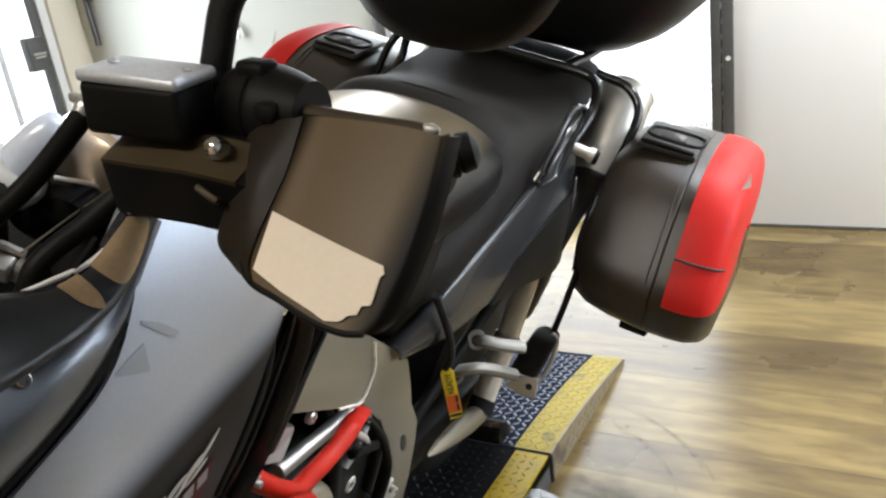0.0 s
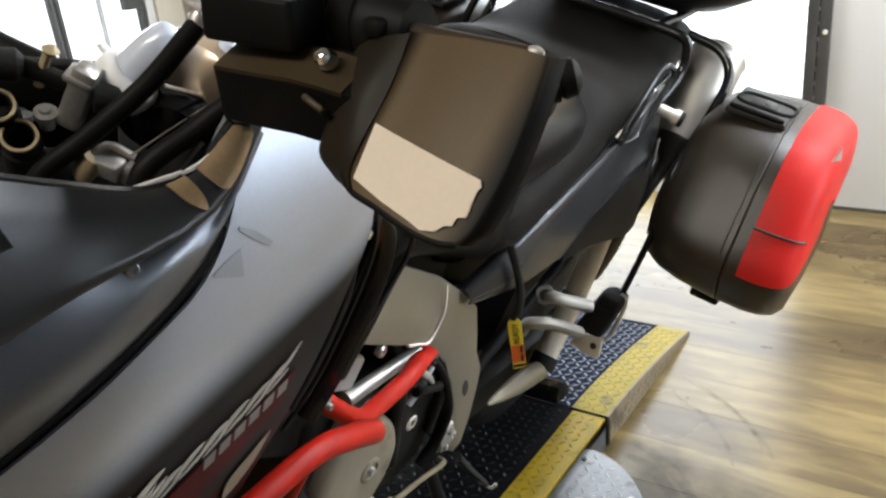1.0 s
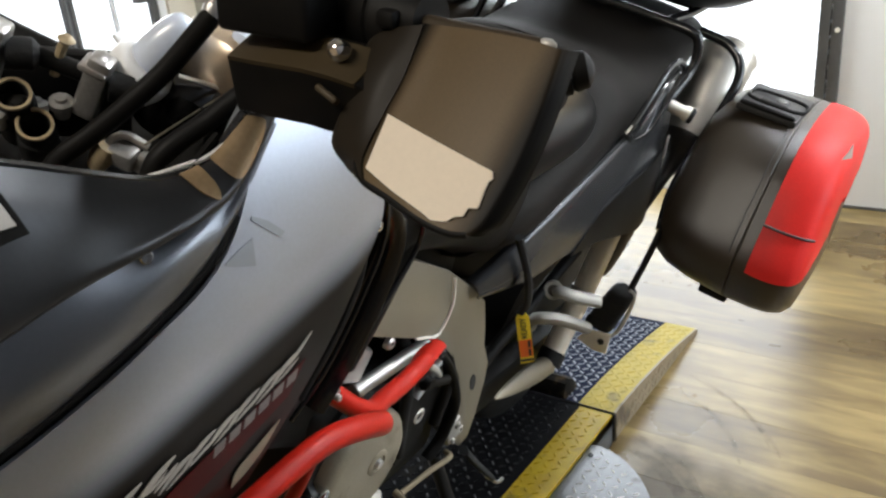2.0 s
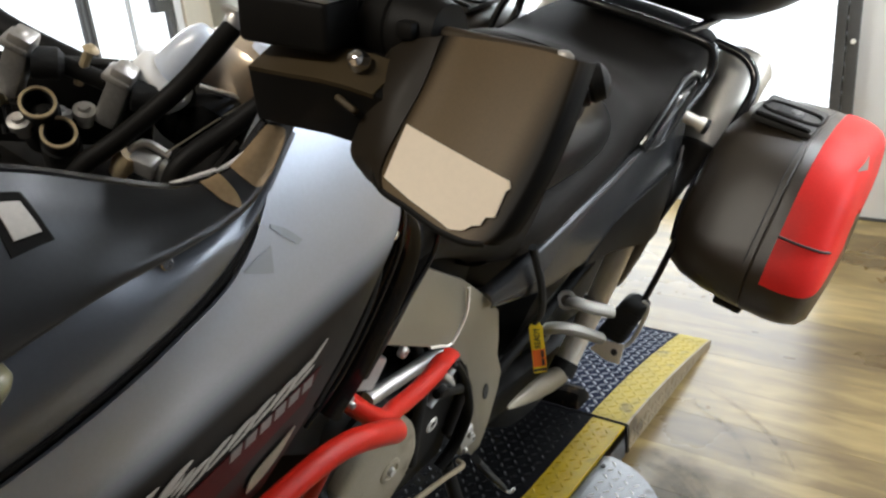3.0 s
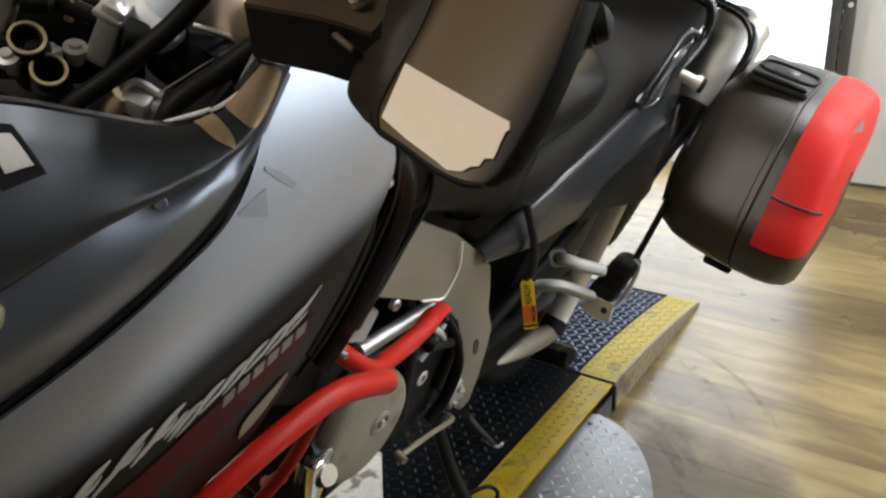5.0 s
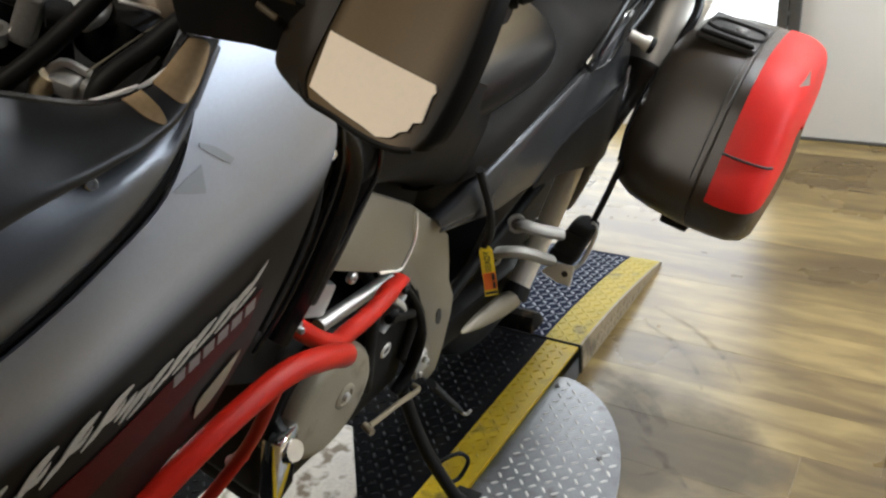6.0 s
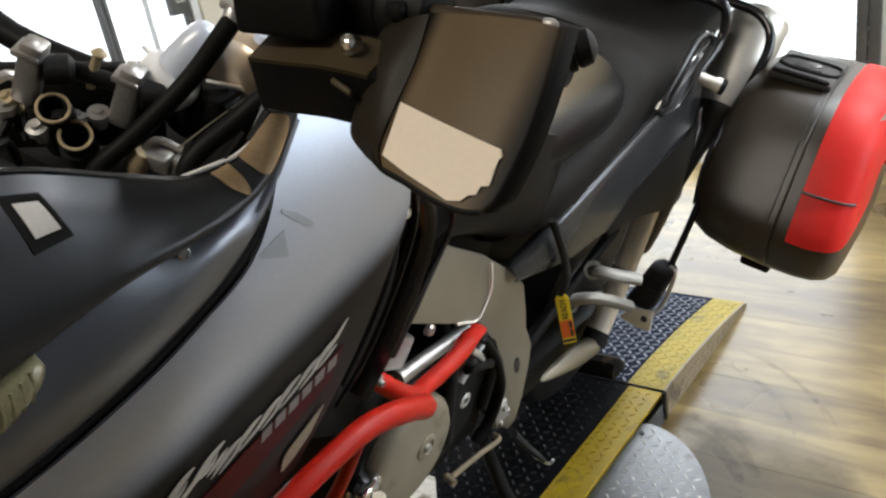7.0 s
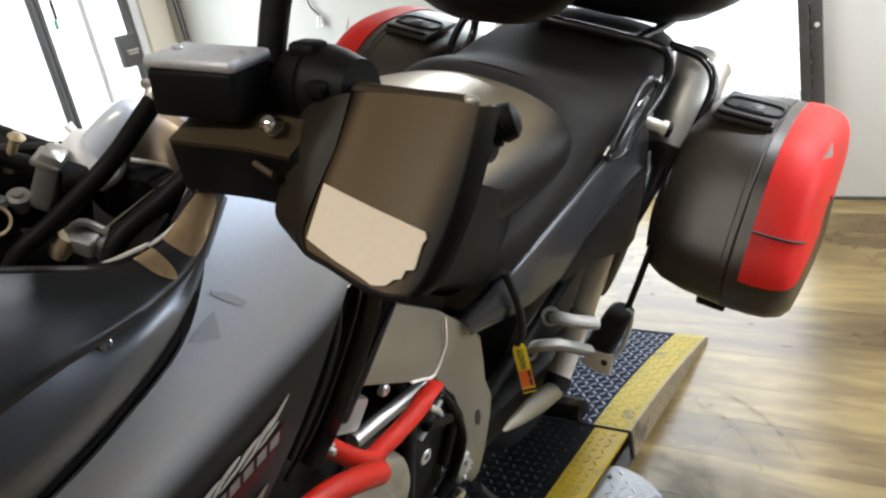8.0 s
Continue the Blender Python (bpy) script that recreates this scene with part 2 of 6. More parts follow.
FRAME_METAL = material("dark_frame_steel", (0.10, 0.098, 0.095), 0.45, 0.4, 0.2, 12, 200, 0.1, 0, (0.2, 0.17, 0.14), 0.66)
WHITE_METAL = material("white_frame_paint", (0.75, 0.75, 0.75), 0.4, 0, 0.04, 6, 200, 0.03)
BLOCK_GREY = material("dark_grey_light_block", (0.055, 0.060, 0.075), 0.6, 0, 0.15, 2, 60, 0.1)
TAN_WALL = material("tan_wall_boards", (0.26, 0.19, 0.115), 0.6, 0, 0.15, 2, 60, 0.1)
TYRE_MARK = material("tyre_mark", (0.05, 0.036, 0.02), 0.6, 0, 0.3, 30, 200, 0.1)


def worn_through(m, share, scale):
    """Lets most of a thin mark be worn away in a fine pattern."""
    n, l = m.node_tree.nodes, m.node_tree.links
    pos, noise, ramp = n.new("ShaderNodeNewGeometry"), n.new("ShaderNodeTexNoise"), n.new("ShaderNodeMapRange")
    noise.inputs["Scale"].default_value, noise.inputs["Detail"].default_value = scale, 4
    l.new(pos.outputs["Position"], noise.inputs["Vector"])
    l.new(noise.outputs["Fac"], ramp.inputs["Value"])
    ramp.inputs["From Min"].default_value, ramp.inputs["From Max"].default_value = 0.35, 0.75
    ramp.inputs["To Max"].default_value = share
    l.new(ramp.outputs["Result"], n["Principled BSDF"].inputs["Alpha"])


worn_through(TYRE_MARK, 0.30, 30)
CEILING = material("ceiling_paint", (0.34, 0.30, 0.25), 0.8, 0, 0.03, 2, 200, 0.05)
MESH_WIRE = material("screen_wire", (0.6, 0.58, 0.6), 0.4, 0.3, 0.1, 20, 200, 0.02)
GLASS = bpy.data.materials.new("window_glass")
GLASS.use_nodes = True
GLASS.node_tree.nodes["Principled BSDF"].inputs["Transmission Weight"].default_value = 1.0
GLASS.node_tree.nodes["Principled BSDF"].inputs["Roughness"].default_value = 0.02
GLASS.node_tree.nodes["Principled BSDF"].inputs["IOR"].default_value = 1.05
MIRROR = bpy.data.materials.new("mirror_glass")
MIRROR.use_nodes = True
MIRROR.node_tree.nodes["Principled BSDF"].inputs["Metallic"].default_value = 1.0
MIRROR.node_tree.nodes["Principled BSDF"].inputs["Roughness"].default_value = 0.03


def plank_material():
    m = bpy.data.materials.new("vinyl_plank")
    m.use_nodes = True
    n, l = m.node_tree.nodes, m.node_tree.links
    b = n["Principled BSDF"]
    geo, info = n.new("ShaderNodeNewGeometry"), n.new("ShaderNodeObjectInfo")
    mapping = n.new("ShaderNodeMapping")
    mapping.inputs["Scale"].default_value = (1.5, 6.5, 1.0)
    shift = n.new("ShaderNodeVectorMath")
    shift.operation = "MULTIPLY_ADD"
    comb = n.new("ShaderNodeCombineXYZ")
    for k in range(3):
        l.new(info.outputs["Random"], comb.inputs[k])
    l.new(comb.outputs[0], shift.inputs[0])
    shift.inputs[1].default_value = (7.0, 3.0, 11.0)
    l.new(geo.outputs["Position"], shift.inputs[2])
    l.new(shift.outputs[0], mapping.inputs["Vector"])
    grain, cloud, scuff = (n.new("ShaderNodeTexNoise") for _ in range(3))
    grain.inputs["Scale"].default_value, grain.inputs["Detail"].default_value, grain.inputs["Distortion"].default_value = 3.0, 8, 0.5
    cloud.inputs["Scale"].default_value, cloud.inputs["Detail"].default_value = 2.2, 5
    scuff.inputs["Scale"].default_value, scuff.inputs["Detail"].default_value = 5.5, 8
    l.new(mapping.outputs[0], grain.inputs["Vector"])
    l.new(geo.outputs["Position"], cloud.inputs["Vector"])
    l.new(geo.outputs["Position"], scuff.inputs["Vector"])
    ramp = n.new("ShaderNodeValToRGB")
    e = ramp.color_ramp.elements
    e[0].position, e[0].color = 0.22, (0.062, 0.040, 0.015, 1)
    e[1].position, e[1].color = 0.80, (0.206, 0.150, 0.060, 1)
    mid = e.new(0.5)
    mid.color = (0.118, 0.082, 0.031, 1)
    add = n.new("ShaderNodeMath")
    add.operation = "MULTIPLY_ADD"
    l.new(info.outputs["Random"], add.inputs[0])
    add.inputs[1].default_value = 0.34
    l.new(grain.outputs["Fac"], add.inputs[2])
    sub = n.new("ShaderNodeMath")
    sub.operation = "SUBTRACT"
    l.new(add.outputs[0], sub.inputs[0])
    sub.inputs[1].default_value = 0.19
    broad = n.new("ShaderNodeMath")
    broad.operation = "MULTIPLY_ADD"
    l.new(cloud.outputs["Fac"], broad.inputs[0])
    broad.inputs[1].default_value = 1.0
    l.new(sub.outputs[0], broad.inputs[2])
    less = n.new("ShaderNodeMath")
    less.operation = "SUBTRACT"
    l.new(broad.outputs[0], less.inputs[0])
    less.inputs[1].default_value = 0.50
    l.new(less.outputs[0], ramp.inputs["Fac"])
    mask, mix = n.new("ShaderNodeValToRGB"), n.new("ShaderNodeMix")
    mask.color_ramp.elements[0].position, mask.color_ramp.elements[1].position = 0.54, 0.74
    mask.color_ramp.elements[1].color = (0.75, 0.75, 0.75, 1)
    # grime trodden in beside the lift
    near, fall, soil = n.new("ShaderNodeVectorMath"), n.new("ShaderNodeMapRange"), n.new("ShaderNodeMath")
    near.operation = "DISTANCE"
    near.inputs[1].default_value = (0.50, 1.38, 0.0)
    l.new(geo.outputs["Position"], near.inputs[0])
    fall.inputs["From Min"].default_value, fall.inputs["From Max"].default_value = 0.05, 0.55
    fall.inputs["To Min"].default_value, fall.inputs["To Max"].default_value = 0.36, -0.45
    l.new(near.outputs["Value"], fall.inputs["Value"])
    l.new(fall.outputs["Result"], soil.inputs[0])
    l.new(scuff.outputs["Fac"], soil.inputs[1])
    l.new(soil.outputs[0], mask.inputs["Fac"])
    mix.data_type = "RGBA"
    l.new(mask.outputs["Color"], mix.inputs["Factor"])
    l.new(ramp.outputs["Color"], mix.inputs["A"])
    mix.inputs["B"].default_value = (0.040, 0.028, 0.012, 1)
    l.new(mix.outputs["Result"], b.inputs["Base Color"])
    rr = n.new("ShaderNodeMapRange")
    b.inputs["Specular IOR Level"].default_value = 0.30
    rr.inputs["To Min"].default_value, rr.inputs["To Max"].default_value = 0.20, 0.38
    l.new(cloud.outputs["Fac"], rr.inputs["Value"])
    dull = n.new("ShaderNodeMath")
    dull.operation = "MULTIPLY_ADD"
    l.new(mask.outputs["Color"], dull.inputs[0])
    dull.inputs[1].default_value = 0.3
    l.new(rr.outputs["Result"], dull.inputs[2])
    l.new(dull.outputs[0], b.inputs["Roughness"])
    bp = n.new("ShaderNodeBump")
    bp.inputs["Strength"].default_value, bp.inputs["Distance"].default_value = 0.15, 0.001
    l.new(grain.outputs["Fac"], bp.inputs["Height"])
    l.new(bp.outputs["Normal"], b.inputs["Normal"])
    return m


PLANK = plank_material()


# ---- mesh tools ----
def mesh_of(name, verts, faces, smooth=True):
    me = bpy.data.meshes.new(name)
    me.from_pydata([tuple(v) for v in verts], [], faces)
    bm = bmesh.new()
    bm.from_mesh(me)
    bmesh.ops.recalc_face_normals(bm, faces=bm.faces)
    bm.to_mesh(me)
    bm.free()
    if smooth:
        for p in me.polygons:
            p.use_smooth = True
        me.set_sharp_from_angle(angle=radians(38))
    return me


def part(name, bm, mat, parent=None, label="", matrix=None):
    """Links a mesh, or a bmesh, as one object under a thing or a part."""
    if isinstance(bm, bmesh.types.BMesh):
        me = bpy.data.meshes.new(name)
        bmesh.ops.recalc_face_normals(bm, faces=bm.faces)
        bm.to_mesh(me)
        bm.free()
        for p in me.polygons:
            p.use_smooth = True
        me.set_sharp_from_angle(angle=radians(38))
    else:
        me = bm
    if not me.materials:
        me.materials.append(mat)
    ob = new(name, me)
    ob.parent = parent
    if matrix is not None:
        ob.matrix_basis = matrix
    if label:
        tagged(ob, label)
    return ob


def thing(name, label, category, matrix=None, group="", kind=""):
    ob = new(name)
    if matrix is not None:
        ob.matrix_world = matrix
    return tagged(ob, label, category, group, kind)


def curve_through(pts, n):
    """n steps of a smooth curve between each two of the points."""
    pts = [Vector(p) for p in pts]
    out = []
    for i in range(len(pts) - 1):
        a, b = pts[i], pts[i + 1]
        p, q = pts[i - 1] if i else a * 2 - b, pts[i + 2] if i + 2 < len(pts) else b * 2 - a
        for k in range(n):
            t = k / n
            out.append(0.5 * (2 * a + (b - p) * t + (2 * p - 5 * a + 4 * b - q) * t * t + (3 * a - p - 3 * b + q) * t ** 3))
    return out + [pts[-1]]


def tube(pts, r, seg=12, n=6, r_end=None, name="tube", flat=1.0):
    path = curve_through(pts, n) if len(pts) > 2 else [Vector(p) for p in pts]
    verts, faces = [], []
    side = None
    for i, p in enumerate(path):
        d = (path[min(i + 1, len(path) - 1)] - path[max(i - 1, 0)]).normalized()
        if side is None:
            side = d.cross(Vector((0, 0, 1)) if abs(d.z) < 0.9 else Vector((1, 0, 0))).normalized()
        side = (side - d * side.dot(d)).normalized()
        up = d.cross(side)
        rad = r + ((r_end if r_end is not None else r) - r) * i / (len(path) - 1)
        for k in range(seg):
            a = 2 * math.pi * k / seg
            verts.append(p + side * (rad * math.cos(a)) + up * (rad * flat * math.sin(a)))
    for i in range(len(path) - 1):
        for k in range(seg):
            j = (k + 1) % seg
            faces.append((i * seg + k, i * seg + j, (i + 1) * seg + j, (i + 1) * seg + k))
    faces.append(tuple(range(seg)))
    faces.append(tuple((len(path) - 1) * seg + k for k in range(seg)))
    return mesh_of(name, verts, faces)


def loft(rings, name="loft", caps=True):
    k = len(rings[0])
    verts = [v for r in rings for v in r]
    faces = [(i * k + a, i * k + (a + 1) % k, (i + 1) * k + (a + 1) % k, (i + 1) * k + a) for i in range(len(rings) - 1) for a in range(k)]
    if caps:
        faces += [tuple(range(k)), tuple((len(rings) - 1) * k + a for a in range(k))]
    return mesh_of(name, verts, faces)


def sheet(net, n=5, thick=0.003, name="sheet", wrap=None, along=None):
    """A smooth panel over a small net of points, with thickness; wrap lays a flat net onto a surface."""
    rows = [curve_through(r, along or n) for r in net]
    cols = [curve_through([r[i] for r in rows], n) for i in range(len(rows[0]))]
    if wrap:
        cols = [[Vector(wrap(p)) for p in c] for c in cols]
    w, h = len(cols), len(cols[0])
    normal = []
    for i in range(w):
        for j in range(h):
            du = cols[min(i + 1, w - 1)][j] - cols[max(i - 1, 0)][j]
            dv = cols[i][min(j + 1, h - 1)] - cols[i][max(j - 1, 0)]
            normal.append(du.cross(dv).normalized())
    front = [cols[i][j] for i in range(w) for j in range(h)]
    back = [p - m * thick for p, m in zip(front, normal)]
    faces, off = [], w * h
    for i in range(w - 1):
        for j in range(h - 1):
            a, b, c, d = i * h + j, (i + 1) * h + j, (i + 1) * h + j + 1, i * h + j + 1
            faces += [(a, b, c, d), (off + d, off + c, off + b, off + a)]
    for i in range(w - 1):
        for j in (0, h - 1):
            faces.append((i * h + j, (i + 1) * h + j, off + (i + 1) * h + j, off + i * h + j))
    for j in range(h - 1):
        for i in (0, w - 1):
            faces.append((i * h + j, i * h + j + 1, off + i * h + j + 1, off + i * h + j))
    return mesh_of(name, front + back, faces)


def box(size, centre=(0, 0, 0), bevel=0.003, turn=(0, 0, 0), seg=2):
    bm = bmesh.new()
    bmesh.ops.create_cube(bm, size=1)
    bmesh.ops.scale(bm, vec=size, verts=bm.verts)
    if bevel:
        bmesh.ops.bevel(bm, geom=bm.edges[:], offset=bevel, segments=seg, affect="EDGES", profile=0.5)
    bmesh.ops.transform(bm, matrix=pose(*centre, *turn), verts=bm.verts)
    return bm


def joined(*pieces):
    """One bmesh of several bmeshes or meshes."""
    bm = bmesh.new()
    for p in pieces:
        if isinstance(p, bmesh.types.BMesh):
            me = bpy.data.meshes.new("piece")
            p.to_mesh(me)
            p.free()
            p = me
        bm.from_mesh(p)
        bpy.data.meshes.remove(p)
    return bm


def slab(outline, depth, axis="x", at=0.0, bevel=0.0015, name="slab"):
    """A plate: an outline in two axes, drawn out along the third by depth from at."""
    def place(u, v, w):
        return (w, u, v) if axis == "x" else (u, w, v) if axis == "y" else (u, v, w)
    bm = bmesh.new()
    face = bm.faces.new([bm.verts.new(place(u, v, at)) for u, v in outline])
    got = bmesh.ops.extrude_face_region(bm, geom=[face])
    vec = [0, 0, 0]
    vec["xyz".index(axis)] = depth
    bmesh.ops.translate(bm, vec=vec, verts=[g for g in got["geom"] if isinstance(g, bmesh.types.BMVert)])
    bmesh.ops.recalc_face_normals(bm, faces=bm.faces)
    if bevel:
        bmesh.ops.bevel(bm, geom=[e for e in bm.edges if e.calc_face_angle(0) > 0.5], offset=bevel, segments=2, affect="EDGES", profile=0.5)
    return bm


def lathe(a, b, profile, seg=24, name="lathe"):
    """Rings (share of the way from a to b, radius) round the line a b."""
    a, b = Vector(a), Vector(b)
    d = (b - a).normalized()
    s = d.cross(Vector((0, 0, 1)) if abs(d.z) < 0.9 else Vector((1, 0, 0))).normalized()
    u = d.cross(s)
    rings = [[a + (b - a) * t + s * (r * math.cos(2 * math.pi * k / seg)) + u * (r * math.sin(2 * math.pi * k / seg)) for k in range(seg)] for t, r in profile]
    return loft(rings, name)


def rounded(cx, cy, hx, hy, power=4.0, seg=36):
    """A rounded rectangle in two axes."""
    out = []
    for k in range(seg):
        a = 2 * math.pi * k / seg
        c, s = math.cos(a), math.sin(a)
        out.append((cx + hx * math.copysign(abs(c) ** (2 / power), c), cy + hy * math.copysign(abs(s) ** (2 / power), s)))
    return out


def bolt(centre, direction, r=0.006, h=0.005):
    c, d = Vector(centre), Vector(direction).normalized()
    return lathe(c, c + d * h, [(0, r), (0.75, r), (1, r * 0.8), (1, r * 0.45), (0.6, r * 0.4)], 12, "bolt")


def treads(x0, x1, y0, y1, top, pitch=0.030, inside=None, long=0.0115, wide=0.0036, high=0.0016, name="treads"):
    """Raised lozenges of a tread plate, alternately turned, over a patch of a plane; top(x, y) gives the place on it."""
    verts, faces = [], []
    nx, ny = int((x1 - x0) / pitch), int((y1 - y0) / pitch)
    for i in range(nx):
        for j in range(ny):
            x, y = x0 + (i + 0.5) * pitch, y0 + (j + 0.5) * pitch
            if inside and not inside(x, y):
                continue
            a = radians(45 if (i + j) % 2 else -45)
            c, s = math.cos(a), math.sin(a)
            k = len(verts)
            for u, v, h in ((-long, 0, 0), (-long * 0.5, -wide, 0), (long * 0.5, -wide, 0), (long, 0, 0), (long * 0.5, wide, 0), (-long * 0.5, wide, 0), (-long * 0.55, 0, high), (long * 0.55, 0, high)):
                verts.append(top(x + u * c - v * s, y + u * s + v * c, h))
            faces += [(k, k + 1, k + 6), (k + 1, k + 2, k + 7, k + 6), (k + 2, k + 3, k + 7), (k + 3, k + 4, k + 7), (k + 4, k + 5, k + 6, k + 7), (k + 5, k, k + 6)]
    return mesh_of(name, verts, faces, smooth=False)


# ---- the room ----
def wall_piece(name, lo, hi, mat, label):
    size = [b - a for a, b in zip(lo, hi)]
    ob = part(name, box(size, [(a + b) / 2 for a, b in zip(lo, hi)], 0.002), mat)
    return tagged(ob, label, "wall", kind="structure")


WALL_Y, LEFT_X, RIGHT_X, FRONT_Y, TOP = 3.28, -3.05, 3.8, -3.0, 2.9
OPEN_L, OPEN_R = -1.15, 0.385
wall_piece("wall_back_right", (OPEN_R, WALL_Y, 0), (RIGHT_X + 0.15, WALL_Y + 0.15, TOP), WALL_PAINT, "warm white painted workshop wall behind the motorcycle")
wall_piece("wall_back_left", (LEFT_X, WALL_Y, 0), (OPEN_L, WALL_Y + 0.15, TOP), GREEN_WALL, "pale greenish white painted workshop wall")
wall_piece("wall_back_lintel", (OPEN_L, WALL_Y, 2.45), (OPEN_R, WALL_Y + 0.15, TOP), WALL_PAINT, "white painted wall above the screened opening")
wall_piece("wall_back_sill", (OPEN_L, WALL_Y, 0), (OPEN_R, WALL_Y + 0.15, 0.12), WALL_PAINT, "low white sill under the screened opening")
DOOR_A, DOOR_B = 1.55, 3.10
wall_piece("wall_left_far", (LEFT_X - 0.15, DOOR_B, 0), (LEFT_X, WALL_Y + 0.15, TOP), PILLAR, "beige painted wall strip beside the glass door")
wall_piece("wall_left_near", (LEFT_X - 0.15, FRONT_Y, 0), (LEFT_X, DOOR_A, TOP), TAN_WALL, "tan boarded workshop side wall")
wall_piece("wall_left_lintel", (LEFT_X - 0.15, DOOR_A, 2.25), (LEFT_X, DOOR_B, TOP), WALL_PAINT, "white painted wall above the glass door")
wall_piece("wall_front", (LEFT_X - 0.15, FRONT_Y - 0.15, 0), (RIGHT_X + 0.15, FRONT_Y, TOP), TAN_WALL, "plain tan boarded wall that closes the workshop")
wall_piece("wall_right_near", (RIGHT_X, FRONT_Y, 0), (RIGHT_X + 0.15, 1.0, TOP), TAN_WALL, "plain tan boarded wall that closes the workshop")
# added out of view: keeps side light off the nose, gives the cowl dark reflections
wall_piece("light_block", (1.62, FRONT_Y, 0), (1.74, 0.95, TOP), BLOCK_GREY, "unseen dark grey partition added to block side light and darken reflections")
wall_piece("wall_right_low", (RIGHT_X, 1.0, 0), (RIGHT_X + 0.15, WALL_Y, 0.8), WALL_PAINT, "white wall below an unseen opening added for side light")
wall_piece("wall_right_high", (RIGHT_X, 1.0, 2.5), (RIGHT_X + 0.15, WALL_Y, TOP), WALL_PAINT, "white wall above an unseen opening added for side light")
tagged(part("ceiling", box((RIGHT_X - LEFT_X + 0.3, WALL_Y - FRONT_Y + 0.3, 0.12), ((RIGHT_X + LEFT_X) / 2, (WALL_Y + FRONT_Y) / 2, TOP + 0.06), 0), CEILING), "plain off-white workshop ceiling", "ceiling", kind="structure")
tagged(part("ground", box((60, 60, 0.1), (0, 0, -0.07), 0), WALL_PAINT), "pale concrete ground outside the workshop", "ground", kind="structure")

# plain bright daylight outside the openings; the last panel serves the added side opening
def glow(name, strength):
    m = bpy.data.materials.new(name)
    m.use_nodes = True
    n = m.node_tree.nodes
    e = n.new("ShaderNodeEmission")
    e.inputs["Color"].default_value, e.inputs["Strength"].default_value = (0.96, 0.98, 1.0, 1), strength
    m.node_tree.links.new(e.outputs[0], n["Material Output"].inputs["Surface"])
    return m


BRIGHT_SKY = glow("bright_daylight", 2.2)
for size, centre in (((5.0, 0.02, 4.0), (-0.4, 5.2, 1.6)), ((0.02, 5.0, 4.0), (-5.4, 2.4, 1.6)), ((0.02, 5.0, 4.0), (5.8, 2.2, 1.8))):
    tagged(part("backdrop", box(size, centre, 0), BRIGHT_SKY), "overexposed bright daylight outside the workshop", "backdrop", kind="structure")
tagged(part("floor", box((RIGHT_X - LEFT_X, WALL_Y - FRONT_Y, 0.012), ((RIGHT_X + LEFT_X) / 2, (WALL_Y + FRONT_Y) / 2, -0.0095), 0), RAMP_SIDE), "brown wood-look vinyl plank floor with scuffs", "floor", kind="structure")
FLOOR = bpy.data.objects["floor"]
tagged(part("baseboard", box((RIGHT_X - OPEN_R, 0.006, 0.012), ((RIGHT_X + OPEN_R) / 2, WALL_Y - 0.004, 0.006), 0.001), FRAME_METAL), "thin dark joint strip at the foot of the white wall", "baseboard", kind="structure")

# the screened opening: a steel stile with a row of slots, and woven screen
window_1 = thing("window_1", "bright screened opening with a dark slotted steel post", "window", kind="structure")
part("stile", box((0.036, 0.05, 2.33), (0.323, WALL_Y + 0.01, 1.285), 0.003), FRAME_METAL, window_1)
part("stile", box((0.038, 0.05, 2.33), (0.366, WALL_Y + 0.01, 1.285), 0.003), FRAME_METAL, window_1)
bm = bmesh.new()
for k in range(44):
    z = 0.13 + k * 0.053
    bmesh.ops.create_cube(bm, size=1, matrix=pose(0.3445, WALL_Y + 0.012, z) @ Matrix.Diagonal((0.009, 0.04, 0.036 if k < 14 else 0.024, 1)))
part("slot_bridge", bm, FRAME_METAL, window_1)
for z in (0.36, 0.66, 0.96, 1.26, 1.9):
    part("bolt", bolt((0.368, WALL_Y - 0.015, z), (0, -1, 0), 0.009, 0.006), STEEL, window_1)
part("stile", box((0.06, 0.05, 2.33), (OPEN_L + 0.03, WALL_Y + 0.01, 1.285), 0.003), FRAME_METAL, window_1)
part("rail", box((OPEN_R - OPEN_L, 0.05, 0.05), ((OPEN_L + OPEN_R) / 2, WALL_Y + 0.012, 2.42), 0.003), FRAME_METAL, window_1)
verts, faces = [], []
